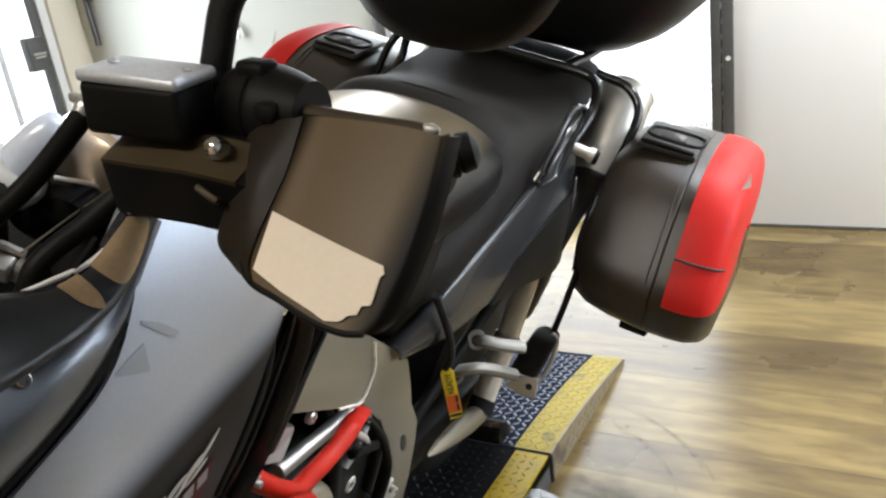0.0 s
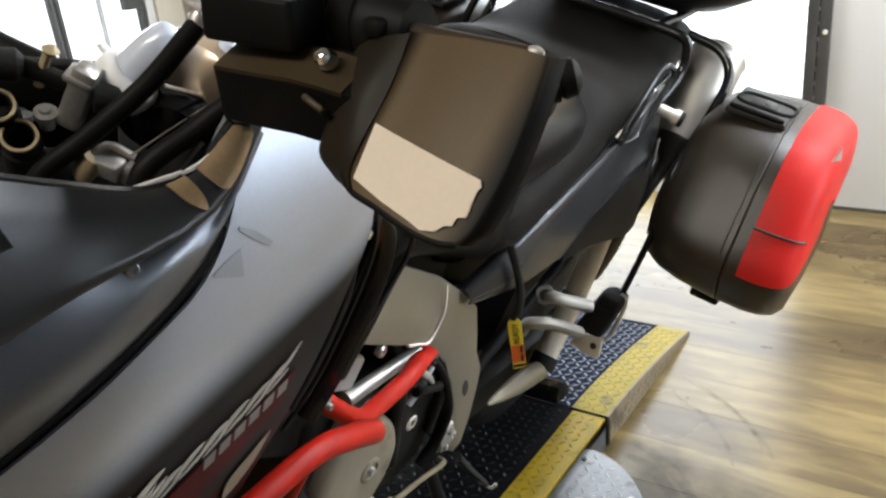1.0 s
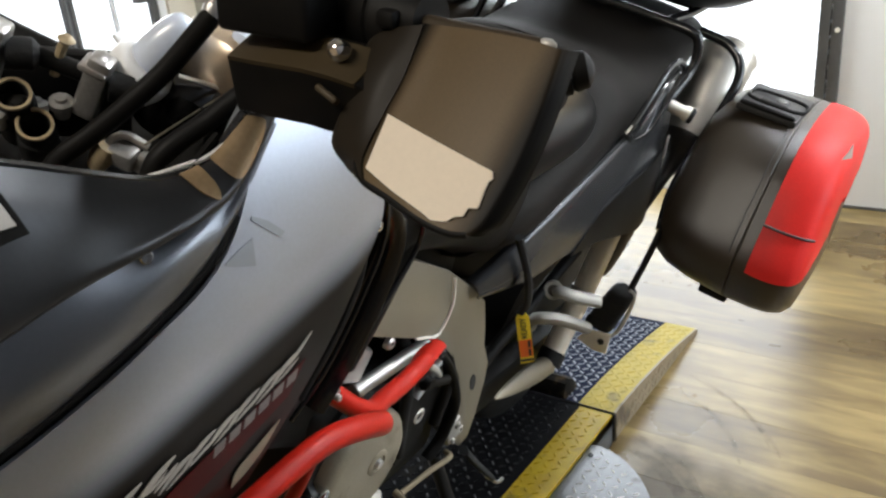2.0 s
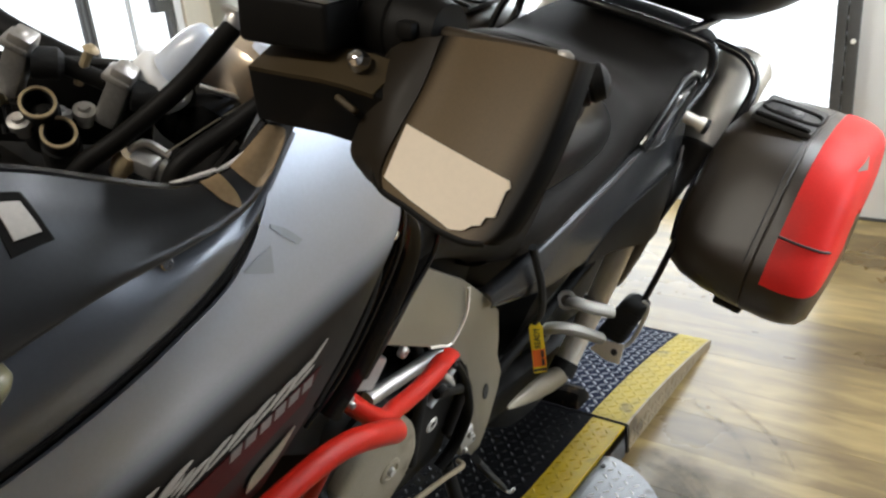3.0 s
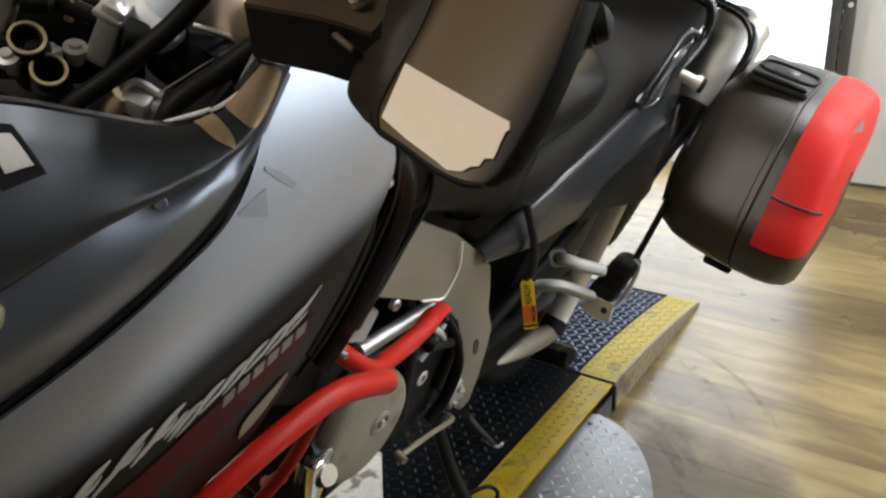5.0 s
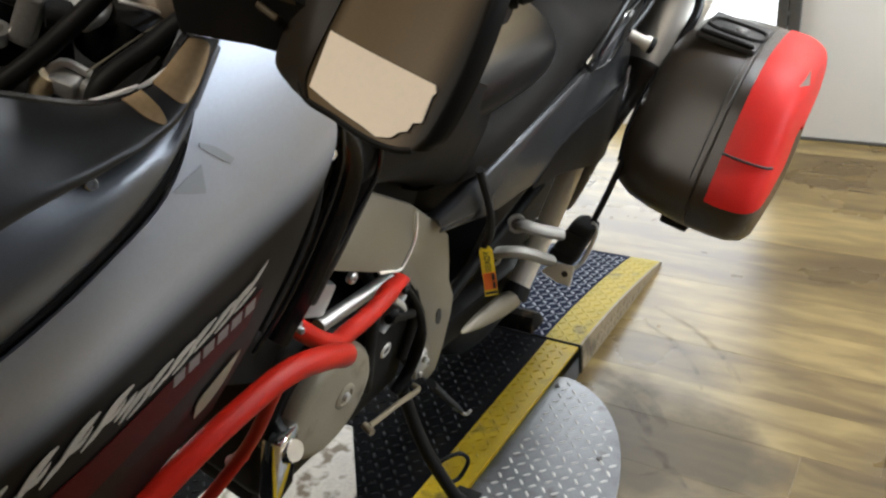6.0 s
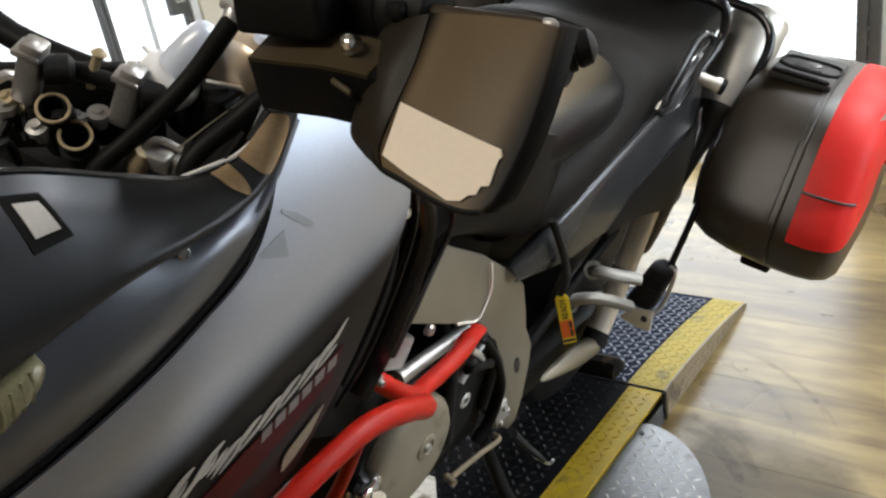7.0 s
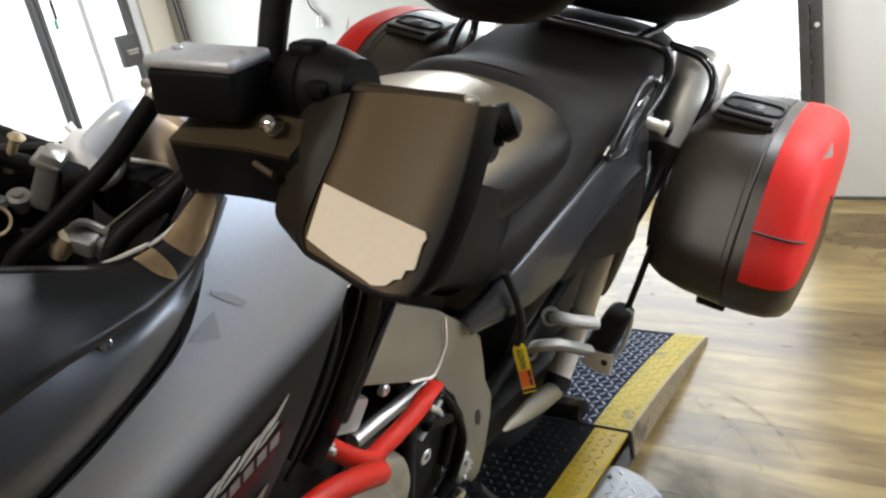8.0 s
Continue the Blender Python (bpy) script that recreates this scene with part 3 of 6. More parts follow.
for slope in (1, -1):
    for k in range(-70, 80):
        x_a = OPEN_L + 0.06 + k * 0.0195
        pts = []
        for z in (0.13, 2.39):
            x = x_a + (z - 0.13) * 0.58 if slope > 0 else x_a + (2.39 - z) * 0.58
            pts.append((x, z))
        (xa, za), (xb, zb) = pts
        lo, hi = OPEN_L + 0.06, 0.305
        def cut(x):
            return za + (zb - za) * (x - xa) / (xb - xa)
        if min(xa, xb) > hi or max(xa, xb) < lo:
            continue
        if xa < lo: za2, xa2 = cut(lo), lo
        elif xa > hi: za2, xa2 = cut(hi), hi
        else: za2, xa2 = za, xa
        if xb < lo: zb2, xb2 = cut(lo), lo
        elif xb > hi: zb2, xb2 = cut(hi), hi
        else: zb2, xb2 = zb, xb
        i, w, y = len(verts), 0.0011, WALL_Y + 0.03 + 0.003 * slope
        verts += [(xa2 - w, y, za2), (xa2 + w, y, za2), (xb2 + w, y, zb2), (xb2 - w, y, zb2), (xa2 - w, y + 0.002, za2), (xa2 + w, y + 0.002, za2), (xb2 + w, y + 0.002, zb2), (xb2 - w, y + 0.002, zb2)]
        faces += [(i, i + 1, i + 2, i + 3), (i + 7, i + 6, i + 5, i + 4), (i, i + 4, i + 5, i + 1), (i + 3, i + 2, i + 6, i + 7), (i, i + 3, i + 7, i + 4), (i + 1, i + 5, i + 6, i + 2)]
tagged(part("screen", mesh_of("screen", verts, faces, False), MESH_WIRE, window_1), "fine diamond wire screen", kind="stuff")

# the glass door in the side wall
door_1 = thing("door_1", "glass shop door with dark metal stiles and a lock box", "door", kind="structure")
XL = LEFT_X - 0.05
for y, w in ((3.03, 0.032), (2.535, 0.022), (2.50, 0.012), (1.60, 0.06)):
    part("stile", box((0.045, w, 2.2), (XL, y, 1.12), 0.003), FRAME_METAL, door_1)
part("frame_post", box((0.06, 0.05, 2.24), (XL, 3.073, 1.12), 0.003), WHITE_METAL, door_1, "white door frame post")
part("rail", box((0.04, 1.42, 0.09), (XL, 2.33, 2.2), 0.003), FRAME_METAL, door_1)
part("rail", box((0.04, 1.42, 0.12), (XL, 2.33, 0.08), 0.003), FRAME_METAL, door_1)
part("inner_stile", box((0.03, 0.016, 2.05), (XL - 0.03, 2.80, 1.12), 0.003), WHITE_METAL, door_1)
lock = part("lock_box", box((0.06, 0.11, 0.17), (XL + 0.04, 2.955, 0.945), 0.004), FRAME_METAL, door_1, "dark grey lock box with a worn label")
part("label_bar", box((0.003, 0.075, 0.012), (XL + 0.0725, 2.955, 0.945), 0), WHITE_DECAL, lock)
part("label_bar", box((0.003, 0.06, 0.010), (XL + 0.0725, 2.955, 0.928), 0), WHITE_DECAL, lock)
for lo, hi in ((1.63, 2.494), (2.546, 3.014)):
    pane = part("pane", box((0.006, hi - lo, 2.02), (XL, (lo + hi) / 2, 1.15), 0), GLASS, door_1)
    pane.visible_shadow = False
part("door_sticker", box((0.003, 0.016, 0.10), (XL + 0.026, 2.602, 1.225), 0), INK, door_1, "small dark and green door sticker")
part("door_sticker", box((0.003, 0.016, 0.045), (XL + 0.026, 2.592, 1.150), 0), GREEN_TAG, door_1)
cord = thing("wall_cable", "dark cable with a hook hanging on the pale wall", "cable")
part("cable", tube([(-2.96, WALL_Y - 0.012, 1.9), (-2.965, WALL_Y - 0.012, 1.3), (-2.955, WALL_Y - 0.012, 0.93)], 0.014, 8, 4), FRAME_METAL, cord)
part("clip", box((0.05, 0.02, 0.05), (-2.935, WALL_Y - 0.011, 1.19), 0.006), FRAME_METAL, cord)
hook = thing("wall_hook", "thin wire hook with a small metal fitting on the wall", "hook")
part("wire", tube([(-1.93, WALL_Y - 0.012, 1.10), (-1.97, WALL_Y - 0.014, 1.05), (-1.965, WALL_Y - 0.014, 1.0), (-1.92, WALL_Y - 0.012, 0.95)], 0.005, 6, 5), FRAME_METAL, hook)
part("fitting", lathe((-1.92, WALL_Y - 0.02, 0.95), (-1.92, WALL_Y - 0.02, 0.90), [(0, 0.008), (0.5, 0.018), (1, 0.026)], 12), SPRING_STEEL, hook)

# ---- the lift ----
DECK, EDGE, INNER, HINGE_Y, RAMP_Y, LIFT_L, NEAR_Y = 0.08, 0.268, 0.188, 1.525, 2.12, -0.30, -1.1
lift = thing("motorcycle_lift", "low motorcycle lift with black tread plate deck and yellow edges", "lift")
def deck_top(x, y, h):
    return (x, y, DECK + h)
def ramp_z(y):
    return DECK - 0.006 - (DECK - 0.012) * max(0, (y - HINGE_Y - 0.015) / (RAMP_Y - HINGE_Y)) ** 1.75
def ramp_top(x, y, h):
    return (x, y, ramp_z(y) + h)
deck = part("deck", box((INNER - LIFT_L, HINGE_Y - NEAR_Y, 0.03), ((INNER + LIFT_L) / 2, (HINGE_Y + NEAR_Y) / 2, DECK - 0.015), 0.001), LIFT_BLACK, lift, "black tread plate deck")
tagged(part("tread_pattern", treads(LIFT_L, INNER, 0.4, HINGE_Y, deck_top, 0.0215, None, 0.0085, 0.0027), BLACK_TREAD, deck), kind="stuff")
part("edge_stripe", joined(box((EDGE - INNER, HINGE_Y - NEAR_Y, 0.03), ((EDGE + INNER) / 2, (HINGE_Y + NEAR_Y) / 2, DECK - 0.0148), 0.002), treads(INNER, EDGE, 0.4, HINGE_Y, deck_top, 0.0215, None, 0.0088, 0.0028)), YELLOW, lift, "yellow painted tread plate edge")
part("skirt", box((0.004, HINGE_Y - NEAR_Y, 0.075), (EDGE - 0.002, (HINGE_Y + NEAR_Y) / 2, 0.0376), 0.001), TREAD, lift, "bare tread plate side skirt")
part("skirt", box((0.004, HINGE_Y - NEAR_Y, 0.075), (LIFT_L + 0.002, (HINGE_Y + NEAR_Y) / 2, 0.0376), 0.001), TREAD, lift)
part("hinge", joined(tube([(LIFT_L, HINGE_Y + 0.006, DECK - 0.003), (EDGE + 0.004, HINGE_Y + 0.006, DECK - 0.003)], 0.005, 8), box((0.006, 0.012, 0.07), (EDGE + 0.003, HINGE_Y + 0.006, 0.042), 0.001)), GLOSS_BLACK, lift, "black hinge rod")

chock = thing("wheel_chock", "worn dark rubber wheel chock on the lift ramp", "wheel chock")
part("wedge", loft([[Vector((x, 1.575 + dy * k, 0.0745 + z)) for dy, z in ((-0.034, 0.0), (0.034, 0.0), (0.033, 0.012), (0.016, 0.034 * k), (-0.004, 0.042 * k), (-0.022, 0.036 * k), (-0.033, 0.014))] for x, k in ((0.040, 0.85), (0.046, 1.0), (0.128, 1.0), (0.139, 0.92), (0.143, 0.75))]), CHOCK, chock)


def ramp_sheet(x0, x1, mat, label, name, lozenge):
    n = 14
    verts, faces = [], []
    for i in range(n + 1):
        y = HINGE_Y + 0.014 + (RAMP_Y - HINGE_Y - 0.014) * i / n
        for x in (x0, x1):
            verts += [(x, y, ramp_z(y)), (x, y, ramp_z(y) - 0.005)]
    for i in range(n):
        a, b = i * 4, i * 4 + 4
        faces += [(a, a + 2, b + 2, b), (a + 1, b + 1, b + 3, a + 3), (a, b, b + 1, a + 1), (a + 2, a + 3, b + 3, b + 2)]
    faces += [(0, 1, 3, 2), (n * 4, n * 4 + 2, n * 4 + 3, n * 4 + 1)]
    ob = part(name, mesh_of("ramp", verts, faces, False), mat, lift, label)
    tagged(part("tread_pattern", treads(x0, x1, HINGE_Y + 0.02, RAMP_Y - 0.01, ramp_top, 0.0205, None, 0.0112, 0.0029), lozenge, ob), kind="stuff")
    return ob


ramp_sheet(LIFT_L, INNER - 0.012, LIFT_BLUE, "worn blue-black tread plate ramp", "ramp", WORN_TREAD)
ramp_sheet(INNER - 0.012, EDGE - 0.006, PALE_YELLOW, "worn pale yellow ramp edge", "ramp_stripe", PALE_YELLOW)
n = 14
verts, faces = [], []
for i in range(n + 1):
    y = HINGE_Y + 0.014 + (RAMP_Y - HINGE_Y - 0.014) * i / n
    verts += [(EDGE - 0.004, y, ramp_z(y) + 0.001), (EDGE - 0.004, y, 0.001), (EDGE, y, ramp_z(y) + 0.001), (EDGE, y, 0.001)]
for i in range(n):
    a, b = i * 4, i * 4 + 4
    faces += [(a, b, b + 1, a + 1), (a + 2, a + 3, b + 3, b + 2), (a, a + 2, b + 2, b), (a + 1, b + 1, b + 3, a + 3)]
faces += [(0, 1, 3, 2), (n * 4, n * 4 + 2, n * 4 + 3, n * 4 + 1)]
part("ramp_side", joined(mesh_of("ramp_side", verts, faces, False), treads(HINGE_Y + 0.02, RAMP_Y - 0.12, 0.006, 0.07, lambda u, v, h: (EDGE + h, u, v), 0.022, lambda u, v: v < ramp_z(u) - 0.012)), RAMP_SIDE, lift, "dirty tread plate ramp side")
part("channel_plate", slab([(-0.18, 0.55), (0.095, 0.55), (0.093, 0.905), (-0.036, 1.06), (-0.18, 1.06)], 0.006, "z", DECK + 0.001), DIRTY_WHITE, lift, "dirty off-white wheel channel plate")

# the rounded side plate bolted on at deck height
def side_in(x, y, m=0.0):
    return x > EDGE + 0.004 + m and ((x - EDGE) / (0.262 - m)) ** 2 + ((y - 0.98) / (0.437 - m)) ** 2 < 1
arc = [(EDGE + 0.001, 0.98 - 0.43)] + [(EDGE + 0.262 * math.sin(a), 0.98 - 0.437 * math.cos(a)) for a in [math.pi * k / 40 for k in range(1, 40)]] + [(EDGE + 0.001, 0.98 + 0.43)]
side_plate = part("side_plate", slab(arc, 0.007, "z", 0.066, 0.001), TREAD, lift, "rounded bare aluminium tread plate")
tagged(part("tread_pattern", treads(EDGE, EDGE + 0.27, 0.55, 1.42, lambda x, y, h: (x, y, 0.073 + h), 0.0225, lambda x, y: side_in(x, y, 0.014), 0.0088, 0.0024), TREAD_GLINT, side_plate), kind="stuff")
for x, y in ((0.283, 1.377), (0.452, 1.20), (0.50, 0.98)):
    part("bolt", bolt((x, y, 0.073), (0, 0, 1), 0.006, 0.003), FRAME_METAL, side_plate)
for x, y in ((0.40, 1.18), (0.45, 0.9), (0.40, 0.68)):
    part("plate_leg", box((0.03, 0.03, 0.066), (x, y, 0.033), 0.002), FRAME_METAL, side_plate)

# ---- the motorcycle, leaning on its side stand ----
bike = thing("motorcycle", "dark grey touring motorcycle with black panniers leaning on its stand", "motorcycle", pose(0, 0, DECK, 0, 18, 0))


def side_x(y, z):
    """The flank of the fairing: crowned above, nearly flat below the lettering's edge, drawn in at the nose and the tail."""
    d = fold(y) - z
    crown = -d - 0.020
    return 0.243 - (2.0 * crown * crown if d < 0 else 0.0008 + 0.08 * d + 0.3 * d * d) - 0.9 * max(0, 0.30 - y) ** 2 - 2.5 * max(0, y - 0.455) ** 2


def fold(y):
    return 0.898 + 0.29 * (y - 0.235)


def seam_z(y):
    """The groove between the side fairing and the strip above it."""
    return 0.962 + 0.40 * (y - 0.20) + 0.9 * max(0, y - 0.27) ** 2 + 9.0 * max(0, y - 0.345) ** 2


flank = [
    [(-0.06, seam_z(-0.06) - 0.004), (-0.05, 0.84), (-0.05, 0.80), (-0.05, 0.75), (-0.05, 0.68), (-0.05, 0.60)],
    [(0.08, seam_z(0.08) - 0.004), (0.09, 0.895), (0.09, 0.865), (0.08, 0.81), (0.08, 0.74), (0.07, 0.63)],
    [(0.20, seam_z(0.20) - 0.004), (0.21, 0.945), (0.21, 0.91), (0.20, 0.86), (0.18, 0.77), (0.16, 0.66)],
    [(0.295, seam_z(0.295) - 0.004), (0.315, 0.985), (0.33, 0.945), (0.31, 0.89), (0.28, 0.81), (0.26, 0.71)],
    [(0.355, seam_z(0.355) - 0.002), (0.395, 1.028), (0.42, 0.985), (0.40, 0.935), (0.365, 0.86), (0.335, 0.76)],
    [(0.405, 1.105), (0.465, 1.078), (0.508, 1.01), (0.485, 0.955), (0.445, 0.87), (0.395, 0.79)],
]
fairing = part("side_fairing", sheet([[(0, y, z) for y, z in r] for r in flank], 6, wrap=lambda p: (side_x(p.y, p.z), p.y, p.z)), SHADE_FADE_PAINT, bike, "graphite grey side fairing, its dark lower reflections painted as a fade")
COWL_FOOT = [(0.19, -0.045, 0.99), (0.219, 0.045, 1.004), (0.229, 0.135, 1.026), (0.232, 0.2, 1.043), (0.232, 0.255, 1.055), (0.229, 0.315, 1.059), (0.222, 0.366, 1.066), (0.212, 0.406, 1.100)]
def lip(y, inward, up):
    z = seam_z(y) + up
    return (side_x(y, z) - inward, y, z)


strip = [
    [(x - 0.026, y, z - 0.003) for x, y, z in COWL_FOOT],
    [(x - 0.013, y, z - 0.012) for x, y, z in COWL_FOOT[:6]] + [(0.214, 0.364, 1.059), (0.207, 0.405, 1.096)],
    [(x - 0.001, y, (z - 0.010 + seam_z(y)) / 2) for x, y, z in COWL_FOOT[:5]] + [(0.227, 0.318, 1.038), (0.219, 0.365, 1.053), (0.210, 0.406, 1.095)],
    [lip(y, 0.003, 0.006) for x, y, z in COWL_FOOT[:5]] + [lip(0.320, 0.003, 0.006), (0.222, 0.366, 1.048), (0.211, 0.408, 1.094)],
    [lip(y, 0.014, 0.003) for x, y, z in COWL_FOOT[:5]] + [lip(0.320, 0.014, 0.003), (0.213, 0.367, 1.045), (0.203, 0.408, 1.092)],
]
part("upper_fairing", sheet(strip, 6), STRIP_SHADE_PAINT, bike, "graphite grey upper fairing strip")
cowl_net = [
    [(0.085, 0.03, 1.150), (0.15, 0.10, 1.140), (0.183, 0.18, 1.124), (0.195, 0.235, 1.113), (0.201, 0.28, 1.095), (0.204, 0.326, 1.077), (0.206, 0.362, 1.080), (0.208, 0.388, 1.104)],
    [(0.10, 0.012, 1.138), (0.172, 0.075, 1.122), (0.204, 0.16, 1.104), (0.213, 0.22, 1.095), (0.216, 0.265, 1.084), (0.214, 0.322, 1.072), (0.213, 0.362, 1.077), (0.211, 0.393, 1.104)],
    [(0.15, -0.02, 1.065), (0.205, 0.05, 1.060), (0.227, 0.14, 1.062), (0.230, 0.205, 1.064), (0.228, 0.258, 1.066), (0.224, 0.318, 1.064), (0.219, 0.365, 1.071), (0.213, 0.400, 1.102)],
    COWL_FOOT,
    [(x - 0.010, y, z - 0.004) for x, y, z in COWL_FOOT],
]
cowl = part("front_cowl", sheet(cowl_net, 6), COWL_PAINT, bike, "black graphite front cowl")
right_cowl = [[(-x, y, z) for x, y, z in r] for r in cowl_net]
part("front_cowl", sheet(right_cowl, 4), COWL_PAINT, bike)
part("nose", sheet([[(x, y - 0.02 * (1 - abs(x) / 0.1), z) for x in (-0.1, -0.05, 0, 0.05, 0.1)] for y, z in ((0.03, 1.148), (-0.01, 1.10), (-0.04, 1.03), (-0.05, 0.95))], 4), COWL_PAINT, bike)
rim = [(x, y, z + 0.001) for x, y, z in cowl_net[0]]
part("cowl_rim", tube(rim, 0.0032, 8, 6), GLOSS_BLACK, cowl, "black rim of the cowl")
# sheet added behind the groove to block light from the hollow inside
part("seam_backing", sheet([[(side_x(y, seam_z(y)) - 0.026, y, seam_z(y) + h) for y in (-0.05, 0.08, 0.2, 0.3, 0.37)] for h in (0.05, 0.0, -0.05)], 3), TRAY, bike, "black backing added to stop light showing through the fairing seam")
part("fairing_seam", tube([(side_x(y, seam_z(y)) - 0.0068, y, seam_z(y) + 0.001) for y in (-0.05, 0.05, 0.15, 0.22, 0.29, 0.34, 0.37)], 0.0055, 8, 6), TRAY, bike, "dark seam between the fairing panels")
for c in ((0.2225, 0.303, 1.0455),):
    part("fairing_bolt", bolt(c, (0.9, -0.2, 0.4), 0.0040, 0.003), CHROME, bike)


def on_cowl(row, col, out=0.0012):
    """A point of the cowl's skin, between its net's rows and columns."""
    def blend(pts, s):
        i = min(int(s), len(pts) - 2)
        a, b = pts[i], pts[i + 1]
        p, q = pts[i - 1] if i else a * 2 - b, pts[i + 2] if i + 2 < len(pts) else b * 2 - a
        t = s - i
        return 0.5 * (2 * a + (b - p) * t + (2 * p - 5 * a + 4 * b - q) * t * t + (3 * a - p - 3 * b + q) * t ** 3)
    return blend([blend([Vector(c) for c in r], col) for r in cowl_net[:4]], row) + Vector((0.8, -0.1, 0.55)) * out


def cowl_skin(row, col, out):
    p = on_cowl(row, col, 0)
    n = (on_cowl(row + 0.02, col, 0) - p).cross(on_cowl(row, col + 0.02, 0) - p).normalized()
    return p + n * (out if n.dot(Vector((0.6, -0.4, 0.7))) > 0 else -out)


def sticker(name, shrink, out, mat, label=""):
    quad = [(0.40, 2.74), (0.38, 3.12), (1.22, 3.52), (1.36, 3.08)]
    mid = (0.84, 3.115)
    (r0, c0), (r1, c1), (r2, c2), (r3, c3) = [(mid[0] + (r - mid[0]) * shrink, mid[1] + (c - mid[1]) * shrink) for r, c in quad]
    net = []
    for i in range(5):
        u = i / 4
        net.append([on_cowl((r0 + (r1 - r0) * v) * (1 - u) + (r3 + (r2 - r3) * v) * u, (c0 + (c1 - c0) * v) * (1 - u) + (c3 + (c2 - c3) * v) * u, out) for v in (0, 0.5, 1)])
    part(name, sheet(net, 2, 0.0008), mat, cowl, label)


sticker("decal_frame", 1.0, 0.0030, TRAY, "black framed pale sticker")
sticker("decal_field", 0.62, 0.0038, WHITE_DECAL)
# reflections on the cowl's glossy end, laid on as bronze-coloured patches
for label, rows in (("tan reflections on the cowl's rounded end, made as bronze patches", ((0.2, 6.00, 6.95), (1.0, 6.02, 6.95), (1.8, 6.04, 6.92), (2.3, 6.08, 6.70), (2.7, 6.16, 6.40))),
                    ("", ((0.15, 5.34, 5.74), (0.8, 5.42, 5.77), (1.5, 5.50, 5.78), (2.1, 5.60, 5.76), (2.6, 5.69, 5.73)))):
    part("bronze_reflection", sheet([[cowl_skin(r, c0 + (c1 - c0) * k / 3, 0.0042) for k in range(4)] for r, c0, c1 in rows], 3, 0.0008), REFLECTION_BRONZE, cowl, label)
# the rim's bright highlight, built as a thin white tube
part("rim_highlight", tube([(0.2008, 0.3238, 1.0793), (0.2036, 0.3404, 1.0806), (0.2071, 0.3588, 1.0831), (0.2095, 0.3728, 1.0898), (0.2101, 0.3839, 1.0983), (0.2085, 0.3901, 1.1064)], 0.0016, 8, 6), WHITE_METAL, cowl, "highlight along the cowl rim, made as a white strip")
signal = part("turn_signal", loft([[Vector((0.226 + dx, 0.178 + 0.028 * s * math.cos(a) + 0.004 * s * math.sin(a), 1.020 + 0.013 * s * math.sin(a) + 0.010 * s * math.cos(a))) for a in [2 * math.pi * k / 28 for k in range(28)]] for dx, s in ((0, 1), (0.009, 0.97), (0.013, 0.86), (0.016, 0.5), (0.0165, 0.1))]), CLEAR_LENS, bike, "ribbed amber-white turn signal lens")
for k in range(7):
    u = -0.018 + 0.006 * k
    part("lens_rib", tube([(0.2405 - 6 * u * u, 0.178 + u, 1.029 + 0.36 * u), (0.2422 - 6 * u * u, 0.177 + u, 1.020 + 0.36 * u), (0.2405 - 6 * u * u, 0.176 + u, 1.011 + 0.36 * u)], 0.0012, 6, 3), CLEAR_LENS, signal)


def flank_patch(name, pts, mat, lift_by=0.0012, label=""):
    """A thin decal that lies on the flank: a strip between two lines of (y, z)."""
    top, low = pts
    net = [[(0, y, z) for y, z in top], [(0, (a[0] + b[0]) / 2, (a[1] + b[1]) / 2) for a, b in zip(top, low)], [(0, y, z) for y, z in low]]
    return part(name, sheet(net, 3, 0.0006, wrap=lambda p: (side_x(p.y, p.z) + lift_by, p.y, p.z)), mat, fairing, label)


def along(u, v):
    """The lettering's line on the flank: u along it, v across it."""
    a, b = Vector((0.235, 0.868)), Vector((0.435, 0.926))
    d = (b - a).normalized()
    p = a + d * u + Vector((-d.y, d.x)) * v
    return (p.x, p.y)


flank_patch("red_band", ([along(-0.10, -0.028), along(0, -0.026), along(0.1, -0.022), along(0.198, -0.018)], [along(-0.11, -0.070), along(0, -0.064), along(0.10, -0.056), along(0.178, -0.046)]), RED_DECAL, 0.0010, "dark red fading stripe")
# a slanting brush-drawn flourish: a chain of tapered strokes, larger towards the nose
def stroke(u0, v0, u1, v1, thick, bow=0.0):
    """A brush stroke along the lettering's line, pointed at both ends."""
    top, low = [], []
    for t, w in ((0, 0.12), (0.2, 0.7), (0.45, 1.0), (0.7, 0.85), (0.88, 0.5), (1, 0.08)):
        u, v = u0 + (u1 - u0) * t, v0 + (v1 - v0) * t + bow * 4 * t * (1 - t)
        top.append(along(u, v + thick * w / 2))
        low.append(along(u, v - thick * w / 2))
    flank_patch("script_stroke", (top, low), WHITE_DECAL, 0.0016)


random.seed(4)
for k in range(6):
    u, c = 0.066 + 0.0205 * k, -0.0065 + 0.0015 * (k % 2)
    stroke(u - 0.008, c - 0.0055, u + 0.0235, c + 0.0055, 0.0066 + random.uniform(-0.001, 0.001), 0.002)
    stroke(u - 0.002, c - 0.0085, u + 0.022, c - 0.0030, 0.0034)
stroke(0.180, -0.006, 0.206, 0.009, 0.0046)
for u, c, h in ((-0.078, 0.004, 0.017), (-0.045, 0.006, 0.016), (-0.012, 0.006, 0.015), (0.018, 0.006, 0.013), (0.044, 0.004, 0.011)):
    stroke(u - 0.006, c - h * 0.7, u + 0.034, c + h * 0.8, 0.0075, 0.003)
    stroke(u + 0.004, c - h * 0.2, u + 0.026, c + h * 0.25, 0.0040, -0.003)
    stroke(u + 0.012, c - h * 0.85, u + 0.034, c - h * 0.1, 0.0045)
